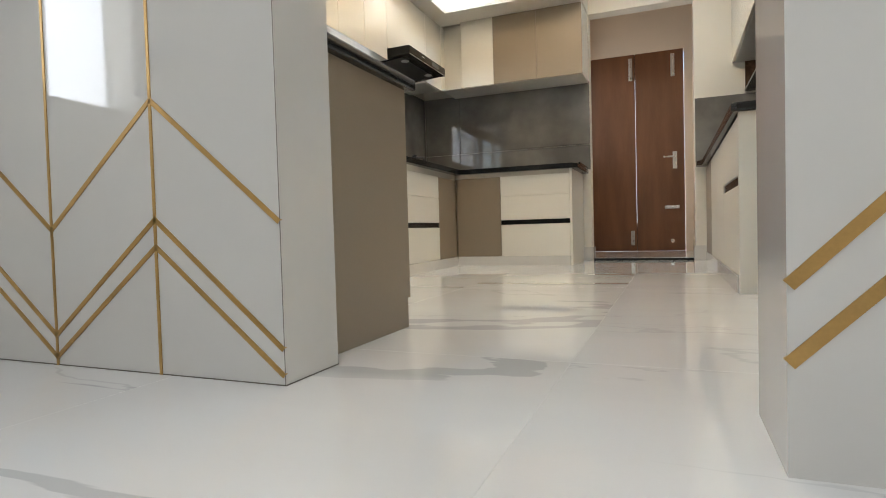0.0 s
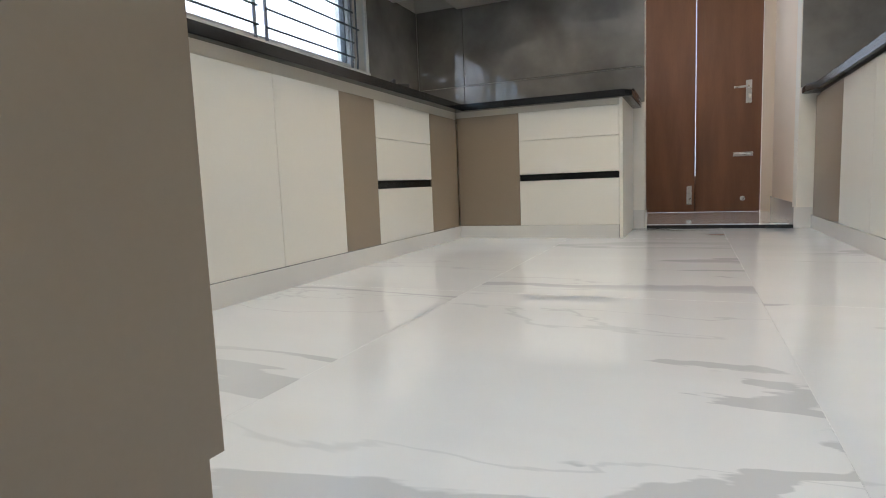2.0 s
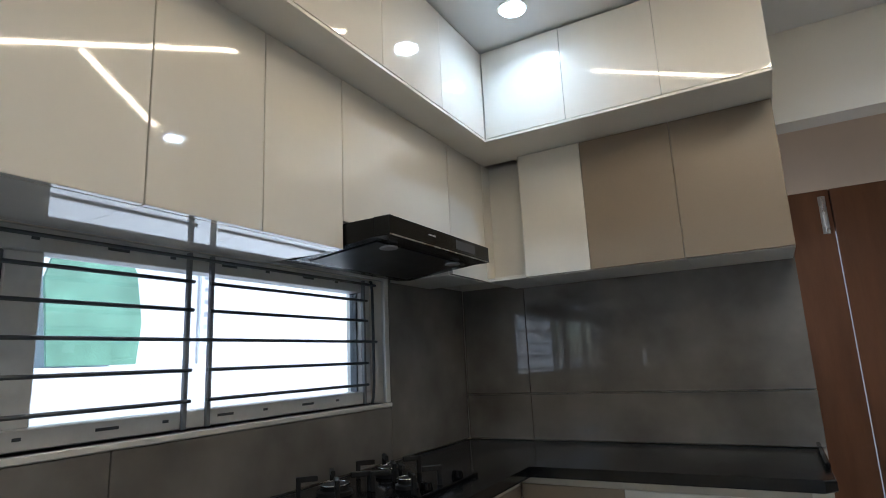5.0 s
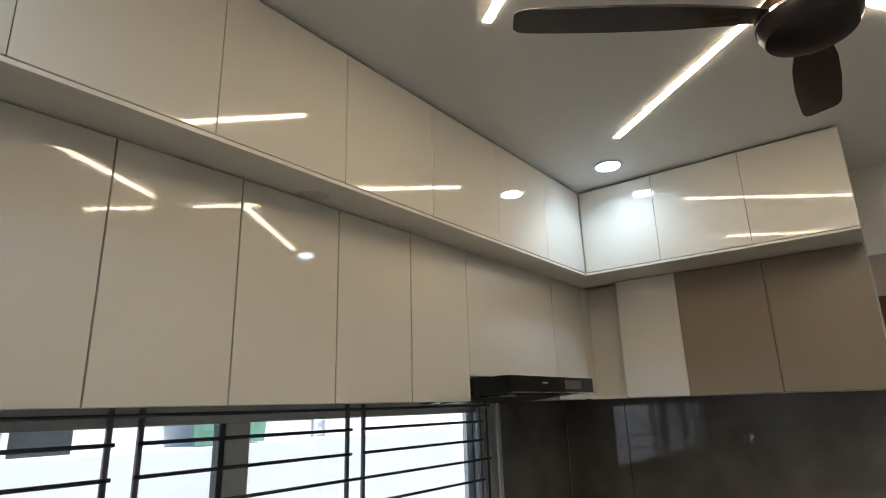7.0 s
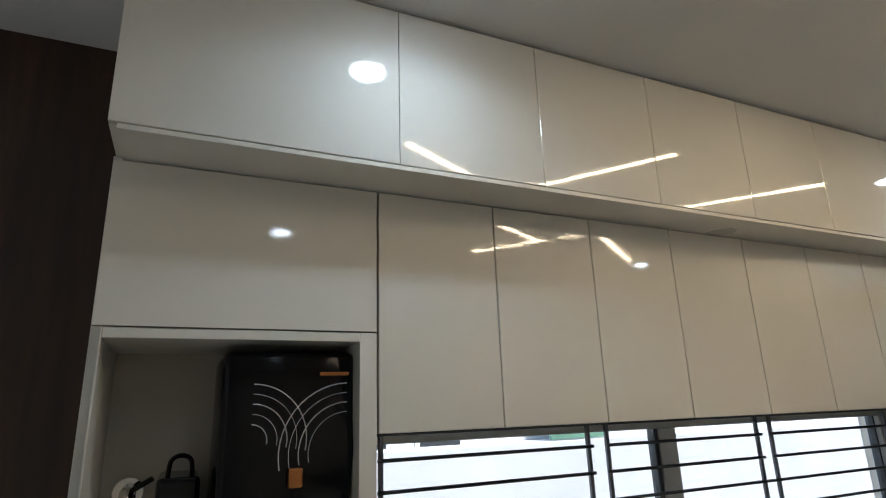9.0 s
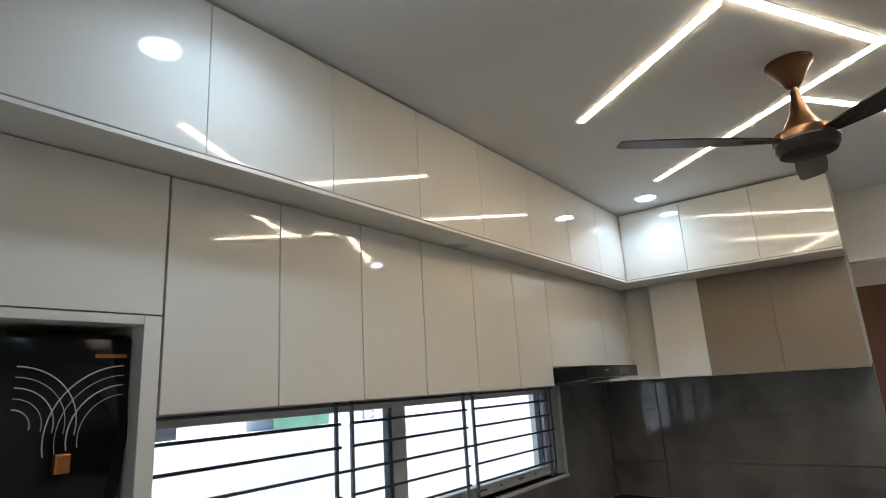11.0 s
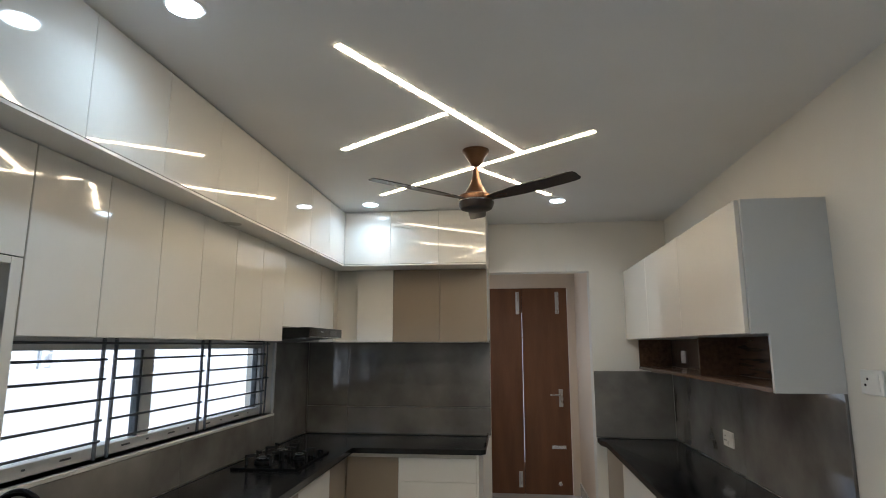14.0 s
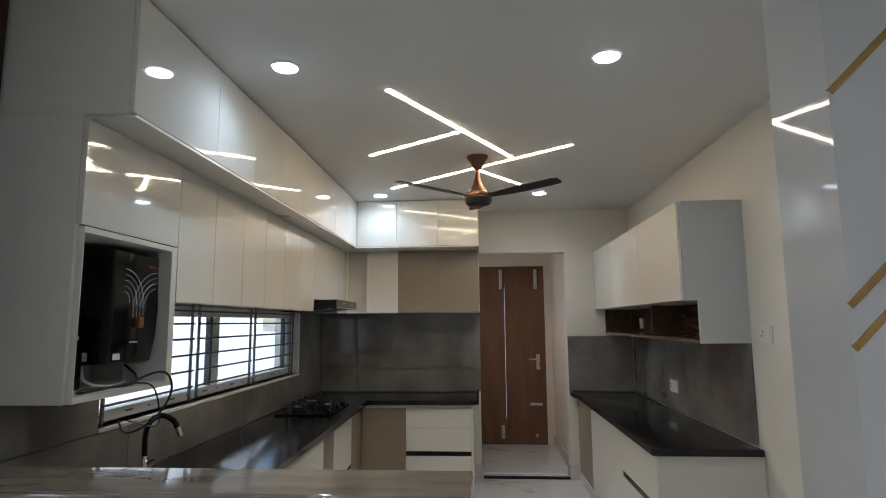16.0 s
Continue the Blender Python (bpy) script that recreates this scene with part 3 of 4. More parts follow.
part("base", lathe(bmesh.new(), [(0.026, 0), (0.026, 0.012), (0.018, 0.03), (0.016, 0.075), (0.014, 0.08)], (TX, TY, CT), 20), CHROME, tap, smooth=True)
part("neck", tube(bmesh.new(), [(TX, TY, CT + 0.07), (TX, TY, CT + 0.18), (TX + 0.02, TY + 0.01, CT + 0.235), (TX + 0.06, TY + 0.03, CT + 0.25), (TX + 0.10, TY + 0.05, CT + 0.225), (TX + 0.118, TY + 0.058, CT + 0.185)], 0.012, 12, 5), PLASTIC, tap, "black swan neck", True)
part("spout_tip", tube(bmesh.new(), [(TX + 0.115, TY + 0.057, CT + 0.195), (TX + 0.128, TY + 0.063, CT + 0.155)], 0.015, 12, 1), CHROME, tap, smooth=True)
part("lever", tube(bmesh.new(), [(TX + 0.015, TY, CT + 0.05), (TX + 0.055, TY - 0.015, CT + 0.075)], 0.006, 8, 1), CHROME, tap)

# ---- wall cabinets over the window ----
UX, UZ0, UZ1 = -1.587, 1.53, 2.12
LX, LY, LZ0 = -1.44, 4.492, 2.12
seams = [1.755, 2.08, 2.402, 2.716, 3.047, 3.374, 3.70]
for a, b in zip(seams, seams[1:]):
    c = thing("wall_cabinet", "glossy cream wall cabinet over the window", "cabinet", "wall cabinets")
    slab("body", (LW + 0.002, a + 0.0005, UZ0 + 0.018), (UX - 0.019, b - 0.0005, UZ1 - 0.01), CARCASS, c, 0.0)
    front("door", c, "x", UX, a, b, UZ0, UZ1 - 0.012, GLOSS, gap=0.0018)
    slab("base_panel", (LW + 0.016, a + 0.0005, UZ0 + 0.001), (UX - 0.019, b - 0.0005, UZ0 + 0.0175), GLOSS, c, 0.0)
c = thing("wall_cabinet", "glossy cream cabinet over the cooker hood", "cabinet", "wall cabinets")
slab("body", (LW + 0.016, 3.7005, 1.645), (UX - 0.019, 4.40, UZ1 - 0.01), CARCASS, c, 0.0)
front("door", c, "x", UX, 3.70, 4.40, 1.622, UZ1 - 0.012, GLOSS, gap=0.0018)
c = thing("wall_cabinet", "narrow glossy cream corner wall cabinet", "cabinet", "wall cabinets")
slab("body", (LW + 0.016, 4.4005, UZ0 + 0.016), (UX - 0.019, 4.738, UZ1 - 0.01), CARCASS, c, 0.0)
front("door", c, "x", UX, 4.402, 4.742, UZ0 + 0.001, UZ1 - 0.012, GLOSS, gap=0.0018)
slab("base_panel", (LW + 0.016, 4.402, UZ0), (UX - 0.019, 4.738, UZ0 + 0.015), MATTE, c, 0.001)

# purifier cabinet with an open niche
NY0, NY1, NZ0, NZ1 = 1.175, 1.753, 1.200, 1.757
c = thing("wall_cabinet", "cream wall cabinet with an open lower niche", "cabinet", "wall cabinets")
slab("body", (LW + 0.002, NY0 + 0.019, NZ1), (UX - 0.019, NY1 - 0.001, UZ1 - 0.01), CARCASS, c, 0.0)
front("door", c, "x", UX, NY0 + 0.001, NY1, NZ1, UZ1 - 0.012, GLOSS, gap=0.0018)
slab("side_panel", (LW + 0.016, NY0, NZ0), (UX - 0.0195, NY0 + 0.018, LZ0 + 0.0012), MATTE, c, 0.001)
slab("niche_side", (LW + 0.016, NY0 + 0.018, NZ0), (UX, NY0 + 0.022, NZ1 - 0.002), MATTE, c, 0.001)
slab("niche_side", (LW + 0.016, NY1 - 0.042, NZ0), (UX, NY1 - 0.002, NZ1 - 0.002), MATTE, c, 0.001)
slab("niche_top", (LW + 0.016, NY0 + 0.0225, NZ1 - 0.022), (UX, NY1 - 0.0425, NZ1 - 0.002), MATTE, c, 0.001)
slab("niche_floor", (LW + 0.016, NY0 + 0.0225, NZ0), (UX, NY1 - 0.0425, NZ0 + 0.02), MATTE, c, 0.001)
slab("niche_back", (LW + 0.003, NY0 + 0.0225, NZ0 + 0.0205), (LW + 0.018, NY1 - 0.0425, NZ1 - 0.0225), CARCASS, c, 0.0)

# loft cabinets up to the ceiling
lseams = [1.178, 1.76, 2.155, 2.548, 2.938, 3.325, 3.73, 4.115, LY]
for a, b in zip(lseams, lseams[1:]):
    c = thing("loft_cabinet", "glossy cream loft cabinet under the ceiling", "cabinet", "loft cabinets")
    slab("body", (LW + 0.002, a + 0.001, LZ0 + 0.002), (LX - 0.019, b - 0.001, H - 0.004), MATTE if a < 1.2 else CARCASS, c, 0.0)
    front("door", c, "x", LX, a, b, LZ0 + 0.001, H - 0.008, GLOSS)
bseams = [LX + 0.001, -1.079, -0.707, -0.343]
for a, b in zip(bseams, bseams[1:]):
    c = thing("loft_cabinet", "glossy cream loft cabinet under the ceiling", "cabinet", "loft cabinets")
    slab("body", (a + 0.001, LY + 0.019, LZ0 + 0.002), (b - 0.001, BW - 0.001, H - 0.004), MATTE if b > -0.4 else CARCASS, c, 0.0)
    front("door", c, "y", LY, a, b, LZ0 + 0.001, H - 0.008, GLOSS)
setting("loft_soffit", [((UX - 0.03, 1.195, LZ0 - 0.011), (LX - 0.001, LY, LZ0 - 0.0005)), ((UX - 0.03, LY, LZ0 - 0.011), (-0.345, 4.78, LZ0 - 0.0005))], MATTE, "cream underside board of the loft cabinets", "soffit")

# ---- wall cabinets of the end run ----
UY = 4.74
c = thing("open_corner_shelf", "pale cream open shelf in the cabinet corner", "shelf")
slab("back", (UX, 4.83, UZ0 + 0.015), (-1.398, 4.845, LZ0 - 0.012), MATTE, c, 0.0)
slab("side_board", (UX - 0.018, 4.743, UZ0 + 0.015), (UX, 4.829, LZ0 - 0.012), MATTE, c, 0.0)
slab("floor_board", (UX, UY + 0.001, UZ0), (-1.398, BW - 0.002, UZ0 + 0.015), MATTE, c, 0.001)
for lab, m, a, b in (("narrow cream wall cabinet beside the open shelf", GLOSS, -1.396, -1.101), ("taupe wall cabinet over the splashback", TAUPE, -1.101, -0.725), ("taupe wall cabinet beside the passage", TAUPE, -0.725, -0.350)):
    c = thing("wall_cabinet", lab, "cabinet", "wall cabinets")
    slab("body", (a + 0.0005, UY + 0.019, UZ0 + 0.012), (b - 0.0005, BW - 0.002, LZ0 - 0.012), MATTE, c, 0.0)
    front("door", c, "y", UY, a, b, UZ0 + 0.002, LZ0 - 0.013, m)
    slab("base_panel", (a + 0.0005, UY + 0.019, UZ0), (b - 0.0005, BW - 0.016, UZ0 + 0.0118), MATTE, c, 0.0)

# ---- side counter and its wall cabinets ----
RX = 0.572
c = thing("base_cabinet", "cream drawer cabinet with a black grip channel beside the wall", "cabinet", "side cabinets")
slab("body", (RX + 0.019, 2.67, PZ), (RW - 0.016, 3.42, RAIL), CARCASS, c, 0.0)
slab("end_panel", (RX + 0.0, 2.645, 0.0), (RW - 0.002, 2.668, RAIL), MATTE, c, 0.0015, "plain cream end panel")
front("drawer_front", c, "x", RX, 2.67, 3.42, PZ, 0.44, MATTE, -0.018)
front("drawer_front", c, "x", RX, 2.67, 3.42, 0.48, DTOP + 0.02, MATTE, -0.018)
slab("grip_channel", (RX + 0.006, 2.672, 0.441), (RX + 0.0185, 3.418, 0.479), HOOD, c, 0.001, "black recessed grip channel")
c = thing("base_cabinet", "cream cabinet under the side counter", "cabinet", "side cabinets")
slab("body", (RX + 0.019, 3.4205, PZ), (RW - 0.016, 4.45, RAIL), CARCASS, c, 0.0)
front("door", c, "x", RX, 3.42, 3.935, PZ, DTOP + 0.02, MATTE, -0.018)
front("door", c, "x", RX, 3.935, 4.45, PZ, DTOP + 0.02, MATTE, -0.018)
c = thing("base_cabinet", "taupe cabinet at the end of the side counter", "cabinet", "side cabinets")
slab("body", (RX + 0.019, 4.4505, PZ), (RW - 0.016, BW - 0.016, RAIL), CARCASS, c, 0.0)
front("door", c, "x", RX, 4.45, BW - 0.016, PZ, DTOP + 0.02, TAUPE, -0.018)
setting("plinth_side", [((RX - 0.008, 2.67, 0.0), (RX + 0.014, BW - 0.013, PZ))], TILE, "polished ivory tile plinth under the side counter", "plinth")

WX, WZA, WZB = 0.769, 1.552, 2.11
rs = [2.715, 3.57, 4.33, BW - 0.002]
for k, (a, b) in enumerate(zip(rs, rs[1:])):
    c = thing("wall_cabinet", "glossy cream wall cabinet over the open niche", "cabinet", "side wall cabinets")
    slab("body", (WX + 0.019, a + (0.0185 if k == 0 else 0.0005), WZA + 0.001), (RW - 0.001, b - 0.0005, WZB - 0.001), SIDE, c, 0.0)
    front("door", c, "x", WX, a, b, WZA, WZB, GLOSS, -0.018)
c = thing("open_niche_shelf", "dark walnut open niche shelf under the wall cabinets", "shelf")
bm = bmesh.new()
prism(bm, [(WX + 0.0195, WZB), (RW - 0.001, WZB), (RW - 0.001, 1.318), (0.858, 1.318), (0.858, WZA), (WX + 0.0195, WZA)], 2.70, 2.718, axis=1)
part("end_panel", bm, SIDE, c, "pale grey stepped end panel")
slab("bottom", (0.858, 2.7185, 1.318), (RW - 0.015, BW - 0.002, 1.338), SHELF, c, 0.001)
slab("back", (RW - 0.013, 2.7185, 1.3385), (RW - 0.001, BW - 0.002, WZA - 0.001), SHELF, c, 0.0)
slab("side", (0.862, 2.7185, 1.3385), (RW - 0.014, 2.724, WZA - 0.001), SHELF, c, 0.0)
slab("side", (0.862, BW - 0.02, 1.3385), (RW - 0.014, BW - 0.002, WZA - 0.001), SHELF, c, 0.0)
slab("divider", (0.90, 3.72, 1.3385), (RW - 0.014, 3.735, WZA - 0.001), SHELF, c, 0.0)


def socket(label, centre, w, h, holes):
    s = thing("wall_socket", label, "socket", "wall sockets")
    x, y, z = centre
    slab("plate", (x - 0.009, y - w / 2, z - h / 2), (x, y + w / 2, z + h / 2), WHITE, s, 0.003, seg=2)
    for dy, dz, a, b in holes:
        slab("switch", (x - 0.0115, y + dy - a, z + dz - b), (x - 0.009, y + dy + a, z + dz + b), WHITE if b > 0.01 else HOOD, s, 0.0006)
    return s


socket("white double socket on the grey splashback", (RW - 0.0142, 3.957, 0.955), 0.16, 0.09, [(-0.035, 0, 0.026, 0.03), (0.04, 0.015, 0.004, 0.004), (0.03, -0.01, 0.004, 0.004), (0.05, -0.01, 0.004, 0.004)])
socket("white switch plate on the cream wall", (RW - 0.0002, 2.53, 1.372), 0.13, 0.09, [(-0.03, 0, 0.018, 0.03), (0.02, 0.012, 0.004, 0.004), (0.035, -0.01, 0.004, 0.004)])
socket("white switch plate inside the walnut niche", (RW - 0.0132, 4.75, 1.42), 0.09, 0.09, [(0, 0, 0.025, 0.032)])

# ---- cooker hood ----
hood = thing("cooker_hood", "black slim cooker hood under the wall cabinet", "cooker hood")
HA, HB = 3.706, 4.396
slab("front_bar", (-1.475, HA, 1.556), (-1.415, HB, 1.618), HOOD, hood, 0.002, seg=2)
bm = bmesh.new()
prism(bm, [(-1.475, 1.557), (-1.475, 1.616), (-1.86, 1.616), (-1.86, 1.532), (-1.80, 1.526)], HA, HB, axis=1)
part("canopy", bm, HOOD, hood)
bm = bmesh.new()
prism(bm, [(-1.50, 1.5515), (-1.50, 1.557), (-1.78, 1.534), (-1.78, 1.5245)], HA + 0.05, HB - 0.05, axis=1)
part("filter_panel", bm, HOODIN, hood, "charcoal steel filter panel")
slab("trim_line", (-1.4155, HA, 1.556), (-1.4135, HB, 1.5595), STEEL, hood, 0.0)
slab("display", (-1.4155, 4.12, 1.572), (-1.4138, 4.27, 1.606), mat("smoked_display", (0.07, 0.07, 0.075), 0.1), hood, 0.0, "smoked control display")
slab("badge", (-1.4155, 3.93, 1.591), (-1.4142, 3.975, 1.596), SILVER, hood, 0.0)
for k in range(6):
    slab("vent_hole", (-1.56 - 0.012 * k, 3.80 + 0.012 * k, 1.5515 - 0.0008 * k), (-1.555 - 0.012 * k, 3.805 + 0.012 * k, 1.553), SILVER, hood, 0.0)
for y in (3.84, 4.27):
    part("lamp", lathe(bmesh.new(), [(0.03, 0), (0.03, 0.006), (0.024, 0.008)], (-1.515, y, 1.545), 20), SILVER, hood, "round hood lamp")

# ---- gas hob ----
hob = thing("gas_hob", "black glass gas hob on the granite worktop", "hob")
slab("glass_top", (-1.84, 3.62, CT + 0.0005), (-1.425, 4.22, CT + 0.012), PLASTIC, hob, 0.004, seg=2)
for bx, by, r in ((-1.70, 3.78, 0.055), (-1.70, 4.07, 0.048), (-1.53, 3.925, 0.036)):
    part("burner", lathe(bmesh.new(), [(r, 0), (r, 0.012), (r * 0.8, 0.016), (r * 0.8, 0.03), (r * 0.4, 0.034)], (bx, by, CT + 0.012), 24), IRON, hob, smooth=True)
    ring = [(bx + r * 0.84 * math.cos(2 * math.pi * k / 20), by + r * 0.84 * math.sin(2 * math.pi * k / 20), CT + 0.0425) for k in range(21)]
    part("burner_ring", tube(bmesh.new(), ring, 0.0028, 6, 1), CHROME, hob, "bright burner ring", True)
    for k in range(4):
        bm = bmesh.new()
        add_box(bm, (0.05, -0.007, 0.044), (0.115, 0.007, 0.06), 0.002)
        add_box(bm, (0.1, -0.007, 0.0), (0.115, 0.007, 0.05), 0.002)
        bmesh.ops.transform(bm, matrix=pose(bx, by, CT + 0.012, 0, 0, 45 + 90 * k), verts=bm.verts)
        part("pan_support", bm, IRON, hob)
for y in (3.72, 3.92, 4.12):
    part("knob", lathe(bmesh.new(), [(0.02, 0), (0.02, 0.006), (0.016, 0.022), (0.013, 0.024)], (-1.455, y, CT + 0.012), 16), PLASTIC, hob, "black control knob", True)

# ---- water purifier in the niche ----
pur = thing("water_purifier", "glossy black wall water purifier with silver arcs", "water purifier")
PXF = -1.635
bm = bmesh.new()
prism(bm, [(1.425, 1.30), (1.685, 1.30), (1.702, 1.40), (1.712, 1.50), (1.712, 1.716), (1.425, 1.716)], LW + 0.0185, PXF, axis=0)
bmesh.ops.bevel(bm, geom=[e for e in bm.edges if min(v.co.x for v in e.verts) > PXF - 0.01 or abs(e.verts[0].co.x - e.verts[1].co.x) > 0.1], offset=0.014, segments=3, affect="EDGES", profile=0.5)
part("case", bm, PLASTIC, pur, smooth=True)
for cy, side, radius, count in ((1.488, 1, 0.118, 6), (1.697, -1, 0.15, 4)):
    for k in range(count):
        r = radius - 0.021 * k
        if r > 0.02:
            bm = bmesh.new()
            tube(bm, [(PXF + 0.0005, cy + side * r * math.sin(a), 1.646 - radius + r * math.cos(a)) for a in [0.02 + 1.75 * j / 14 for j in range(15)]], 0.0015 if k % 2 == 0 else 0.0009, 5, 1)
            part("silver_arc", bm, SILVER, pur, "thin silver arc")
slab("brand_bar", (PXF - 0.001, 1.632, 1.663), (PXF + 0.0015, 1.698, 1.671), COPPER, pur, 0.0)
slab("outlet", (PXF - 0.004, 1.568, 1.43), (PXF + 0.016, 1.598, 1.47), COPPER, pur, 0.004, "copper dispensing outlet", 2)
slab("label_bar", (PXF - 0.001, 1.535, 1.375), (PXF + 0.001, 1.585, 1.381), SILVER, pur, 0.0)
slab("rating_label", (PXF - 0.16, 1.4243, 1.315), (PXF - 0.08, 1.4252, 1.345), WHITE, pur, 0.0, "white paper label")
slab("rating_label", (PXF - 0.001, 1.445, 1.318), (PXF + 0.001, 1.485, 1.34), WHITE, pur, 0.0, "white paper label")
tank = thing("filter_canister", "small black filter canister with a carry handle", "filter")
slab("case", (LW + 0.0185, 1.315, NZ0 + 0.0205), (-1.71, 1.40, 1.46), PLASTIC, tank, 0.01, seg=2)
part("handle", tube(bmesh.new(), [(-1.78, 1.335, 1.455), (-1.78, 1.34, 1.49), (-1.78, 1.36, 1.50), (-1.78, 1.38, 1.49), (-1.78, 1.385, 1.455)], 0.005, 8, 4), PLASTIC, tank)
slab("label_plate", (-1.7105, 1.325, 1.39), (-1.709, 1.37, 1.405), SILVER, tank, 0.0)
valve = thing("wall_valve", "chrome stop valve with a black lever", "valve")
part("flange", tube(bmesh.new(), [(LW + 0.0185, 1.255, 1.42), (LW + 0.03, 1.255, 1.42)], 0.032, 18, 1), CHROME, valve)
part("valve_body", tube(bmesh.new(), [(LW + 0.03, 1.255, 1.42), (LW + 0.075, 1.255, 1.42), (LW + 0.085, 1.255, 1.385)], 0.015, 12, 3), CHROME, valve, smooth=True)
part("lever", tube(bmesh.new(), [(LW + 0.078, 1.26, 1.425), (LW + 0.09, 1.305, 1.452)], 0.006, 8, 1), PLASTIC, valve, "black lever")

for lab, pts, r, m in (("black power cable looping out of the niche", [(-1.70, 1.62, 1.29), (-1.64, 1.60, 1.25), (-1.60, 1.50, 1.228), (-1.66, 1.35, 1.228), (-1.60, 1.25, 1.228), (-1.575, 1.45, 1.24), (-1.572, 1.62, 1.262), (-1.572, 1.71, 1.24), (-1.575, 1.735, 1.17), (-1.60, 1.69, 1.09), (-1.66, 1.66, 1.04), (-1.76, 1.73, 1.02), (-1.84, 1.82, 1.05)], 0.0045, RUBBER),
                       ("thin black cable hanging below the niche", [(-1.62, 1.40, 1.228), (-1.578, 1.52, 1.232), (-1.572, 1.60, 1.21), (-1.578, 1.655, 1.14), (-1.60, 1.70, 1.06), (-1.70, 1.80, 1.03), (-1.86, 1.90, 1.037)], 0.003, RUBBER),
                       ("white water hose inside the niche", [(-1.75, 1.45, 1.29), (-1.70, 1.40, 1.25), (-1.66, 1.45, 1.228), (-1.68, 1.58, 1.23), (-1.72, 1.64, 1.285)], 0.005, WHITE)):
    tagged(link_mesh("cable", tube(bmesh.new(), pts, r, 8, 6), m, True), lab, "cable")

# ---- ceiling lights ----


def led(a, b):
    a, b = Vector((*a, 0)), Vector((*b, 0))
    d = (b - a).normalized()
    s = Vector((-d.y, d.x, 0)) * 0.0125
    t = thing("led_strip_light", "warm recessed strip light in the ceiling", "strip light", "ceiling strip lights")
    for nm, k, z0, z1, m in (("profile", 1.25, H - 0.0015, H - 0.0002, WHITE), ("diffuser", 1.0, H - 0.004, H - 0.0016, LED)):
        bm = bmesh.new()
        prism(bm, [((p + o * k).x, (p + o * k).y) for p, o in ((a, -s), (b, -s), (b, s), (a, s))], z0, z1)
        part(nm, bm, m, t)


led((-0.758, 2.042), (-0.105, 3.225))
led((-1.045, 3.09), (-0.450, 2.673))
led((0.251, 2.971), (-1.048, 4.024))
led((-0.343, 3.509), (0.118, 4.155))
for x, y in ((-1.187, 4.27), (0.182, 4.31), (-1.16, 1.767), (0.205, 1.776), (0.0, -0.35), (1.2, -2.6), (2.4, -0.35), (0.0, -1.7), (1.2, -1.7), (2.4, -1.7)):
    s = thing("ceiling_spotlight", "round white recessed ceiling downlight", "downlight", "ceiling downlights")
    bm = bmesh.new()
    lathe(bm, [(0.062, -0.0002), (0.060, -0.005), (0.052, -0.006)], (x, y, H), 32)
    part("rim", bm, WHITE, s, smooth=True)
    part("diffuser", lathe(bmesh.new(), [(0.052, -0.0062), (0.050, -0.009)], (x, y, H), 32), SPOT, s)
    lamp = new("downlight_lamp", bpy.data.lights.new("downlight_lamp", "AREA"))
    lamp.data.shape, lamp.data.size, lamp.data.spread = "DISK", 0.096, radians(145)
    lamp.data.energy, lamp.data.color = (0.64, (0.68, 0.86, 1.0)) if y > 1 else (1.0, (0.92, 0.95, 1.0))
    lamp.matrix_world = look((x, y, H - 0.0105), (x, y, 0))

# ---- ceiling fan ----
fan = thing("ceiling_fan", "dark bronze three-blade ceiling fan at rest", "ceiling fan")
FC = (-0.342, 3.185, 0)
part("canopy", lathe(bmesh.new(), [(0.072, H - 0.001), (0.072, H - 0.012), (0.066, H - 0.016), (0.045, H - 0.05), (0.022, H - 0.088), (0.014, H - 0.092)], FC), BRONZE, fan, smooth=True)
part("rod", lathe(bmesh.new(), [(0.009, 2.40), (0.009, 2.46)], FC, 16), BRONZE, fan, smooth=True)
part("cone", lathe(bmesh.new(), [(0.014, 2.435), (0.018, 2.40), (0.032, 2.35), (0.058, 2.305), (0.07, 2.292)], FC), BRONZE, fan, "bronze cone", True)
part("motor", lathe(bmesh.new(), [(0.07, 2.293), (0.090, 2.285), (0.094, 2.272), (0.094, 2.255)], FC, 40), BRONZE, fan, smooth=True)
part("motor_ring", lathe(bmesh.new(), [(0.096, 2.256), (0.096, 2.250)], FC, 40), CHROME, fan, "thin chrome ring")
part("motor_cup", lathe(bmesh.new(), [(0.093, 2.2505), (0.093, 2.236), (0.082, 2.216), (0.055, 2.206), (0.02, 2.204)], FC, 40), BLADE, fan, smooth=True)
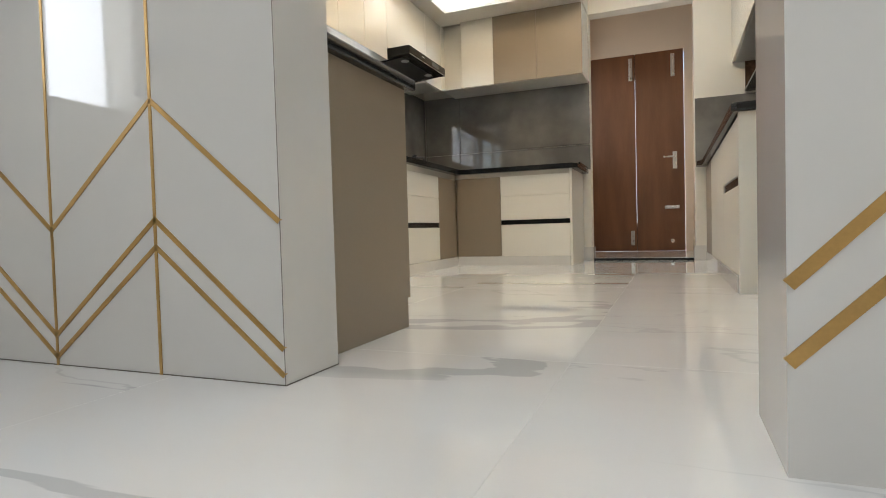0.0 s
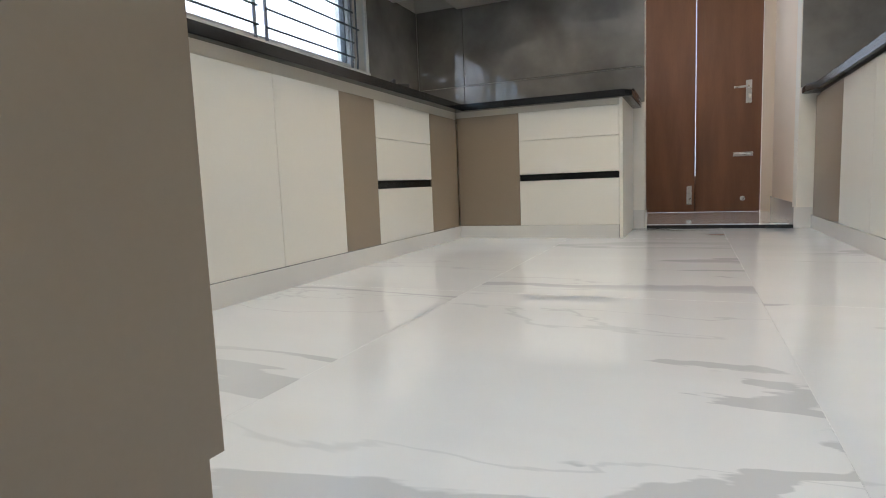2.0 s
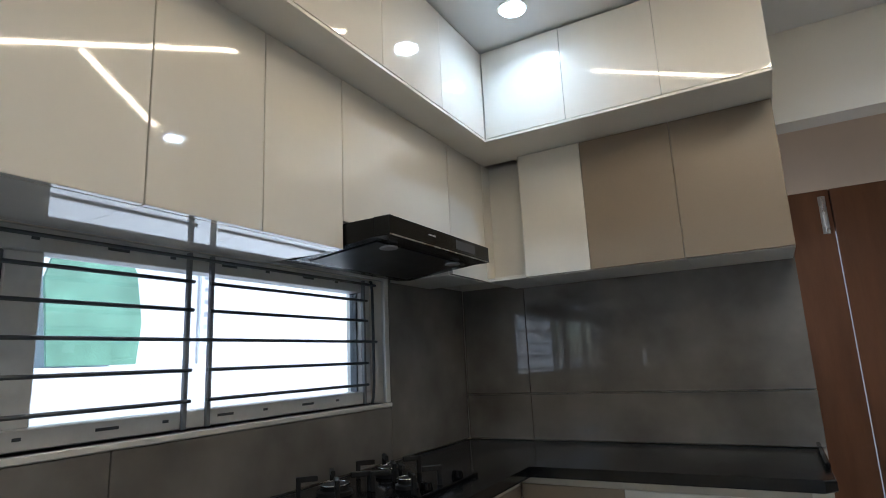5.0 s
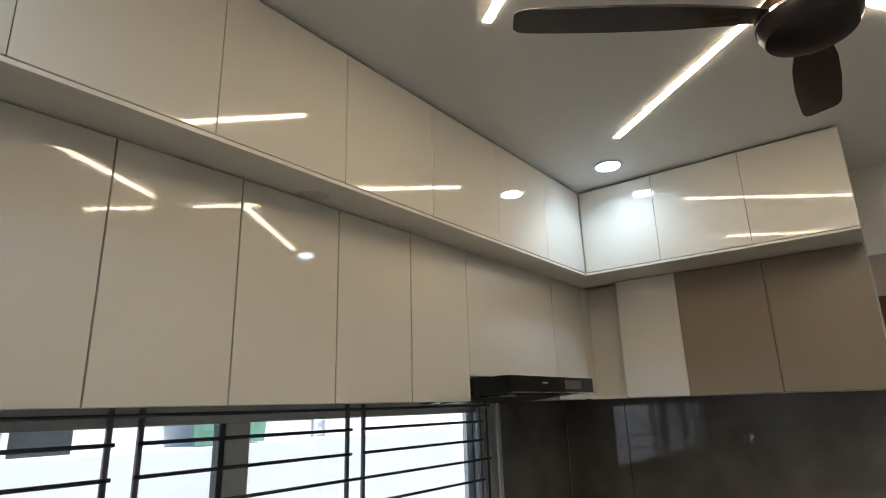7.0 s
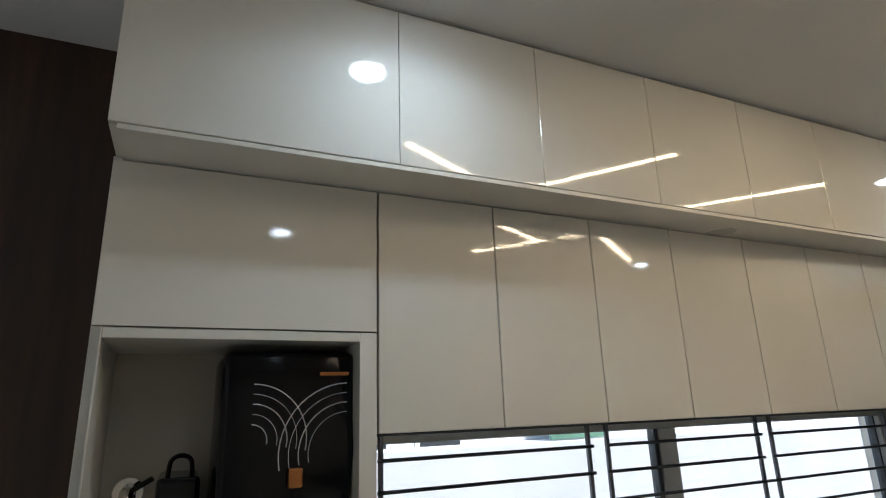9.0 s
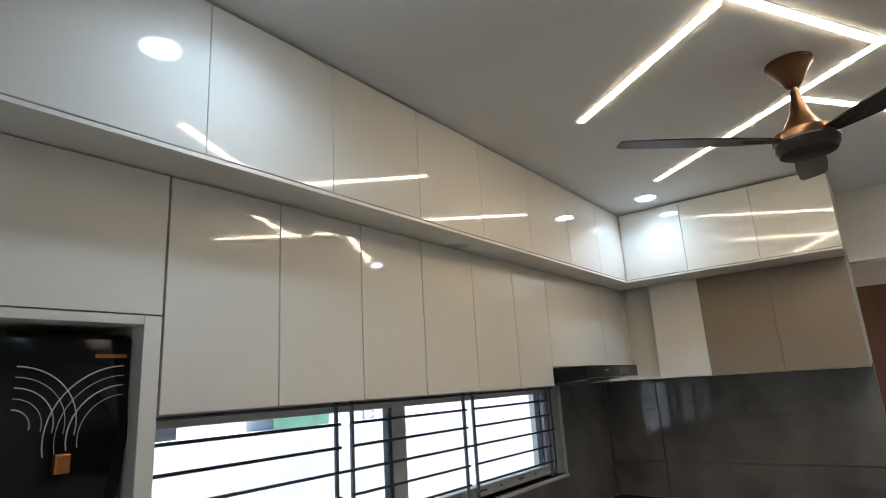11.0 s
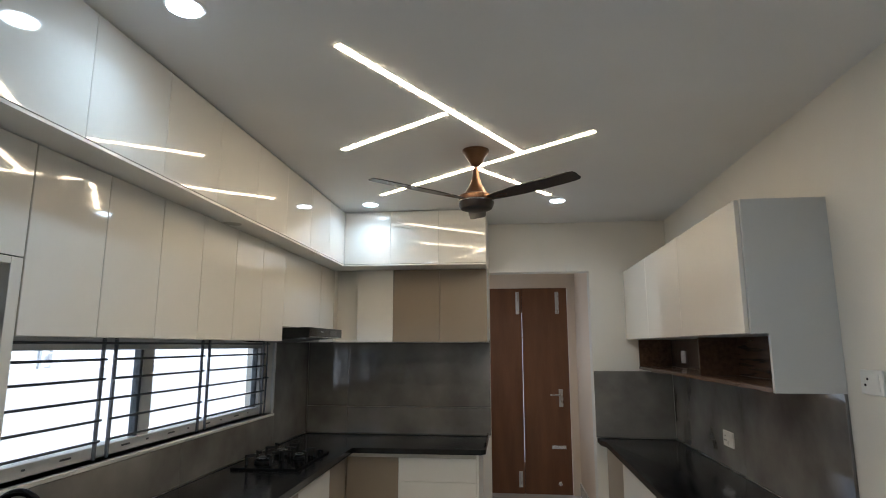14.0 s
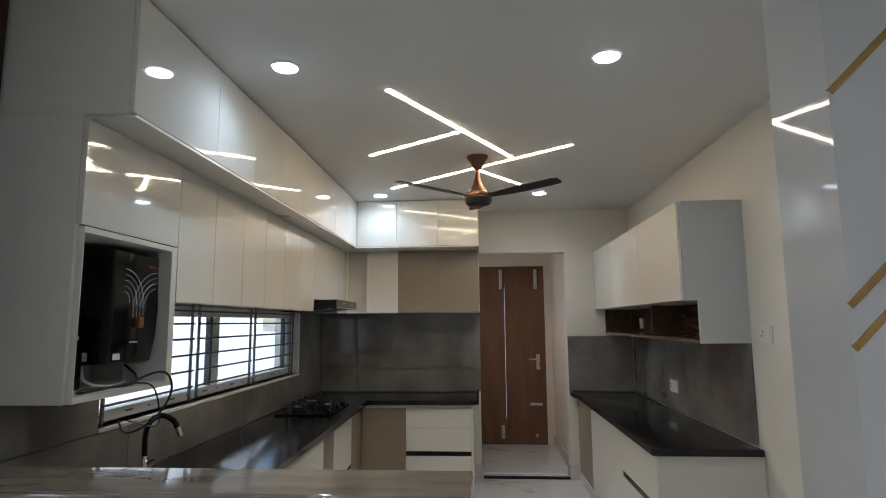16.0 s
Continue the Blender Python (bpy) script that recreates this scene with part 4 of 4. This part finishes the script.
for ang, rise in ((-34, 2.6), (-147, 4.0), (92, 4.0)):
    bm = bmesh.new()
    edge = [(0.075, 0.026), (0.14, 0.036), (0.25, 0.050), (0.38, 0.054), (0.50, 0.052), (0.56, 0.050), (0.583, 0.044), (0.593, 0.030)]
    outline = edge + [(r, -w * 0.95) for r, w in edge[::-1]]
    prism(bm, outline, -0.0025, 0.0025)
    es = [e for e in bm.edges if abs(e.verts[0].co.z - e.verts[1].co.z) < 1e-5]
    bmesh.ops.bevel(bm, geom=es, offset=0.0015, segments=1, affect="EDGES")
    m = Matrix.Translation((FC[0], FC[1], 2.260)) @ Matrix.Rotation(radians(ang), 4, "Z") @ Matrix.Rotation(radians(-rise), 4, "Y") @ Matrix.Rotation(radians(-9), 4, "X")
    bmesh.ops.transform(bm, matrix=m, verts=bm.verts)
    bl = part("blade", bm, BLADE, fan)
    bm = bmesh.new()
    tube(bm, [(0.16 + 0.035 * math.cos(2 * math.pi * k / 16), 0.013 * math.sin(2 * math.pi * k / 16), -0.003) for k in range(17)], 0.0016, 5, 1)
    bmesh.ops.transform(bm, matrix=m, verts=bm.verts)
    part("blade_trim", bm, BRONZE, bl, "thin bronze oval trim")

# ---- outside the window ----
tagged(slab("ground", (-300, -300, -0.35), (300, 300, -0.25), DUST, bevel=0.0), "grey concrete ground round the house", "ground", kind="structure")
nb = thing("neighbour_house", "white rendered neighbouring house with dark windows", "house")
slab("wall", (-9.0, -6.0, -0.25), (-5.2, 12.0, 6.5), RENDERW, nb, 0.0)
slab("parapet", (-5.2, -6.0, -0.25), (-4.9, 12.0, 1.26), RENDERW, nb, 0.01)
for k, (a, b) in enumerate(((2.35, 2.62), (2.74, 3.02), (3.25, 3.72))):
    w = slab("window", (-5.21, a, 1.2), (-5.17, b, 2.6), UPVC, nb, 0.0)
    slab("pane", (-5.17, a + 0.04, 1.25), (-5.165, b - 0.04, 2.55), DGLASS, w, 0.0)
bm = bmesh.new()
prism(bm, [(4.48, 1.27), (5.13, 1.27), (5.16, 1.6), (5.10, 2.0), (4.95, 2.25), (4.55, 2.4), (4.42, 1.9)], -4.93, -4.90, axis=0)
net = tagged(link_mesh("green_net_sheet", bm, GREEN), "green shade net draped on the neighbour's parapet", "net")
pipes = thing("wall_ladder", "white steel ladder on the neighbouring house", "ladder")
for y in (5.92, 6.06):
    slab("rail", (-5.18, y - 0.015, 1.26), (-5.15, y + 0.015, 2.3), UPVC, pipes, 0.0)
for k in range(8):
    slab("rung", (-5.175, 5.935, 1.30 + 0.12 * k), (-5.155, 6.045, 1.315 + 0.12 * k), UPVC, pipes, 0.0)

# ---- floor tiles, and what stands on them reaches down to their level ----
FZ = -0.018
for ob in list(scene.objects):
    if ob.type == "MESH" and ob.data.users == 1:
        for v in ob.data.vertices:
            if abs(v.co.z) < 0.0001:
                v.co.z = FZ
TW, TL = 0.8, 1.6      # across, along
floor = tagged(slab("floor", (LW, -3.2, -0.07), (3.4, BW + 0.14, FZ - 0.0006), GROUT, bevel=0.0), "polished white marble tile floor with grey veins", "floor", kind="structure")
tagged(slab("floor_passage", (-0.58, BW + 0.14, -0.05), (0.525, DOORY + 0.4, -0.004), FLOOR, bevel=0.0), "polished marble passage floor", "floor", kind="structure")
tile_mesh = None
X0, Y0 = -2.30, -3.55
for i in range(8):
    for j in range(6):
        x0, y0 = X0 + i * TW, Y0 + j * TL
        lo = (max(x0, LW) + 0.0003, max(y0, -3.2) + 0.0003)
        hi = (min(x0 + TW, 3.4) - 0.0003, min(y0 + TL, BW + 0.139) - 0.0003)
        if hi[0] - lo[0] < 0.02 or hi[1] - lo[1] < 0.02:
            continue
        slab("tile", (lo[0], lo[1], FZ - 0.012), (hi[0], hi[1], FZ), FLOOR, floor, 0.0003)
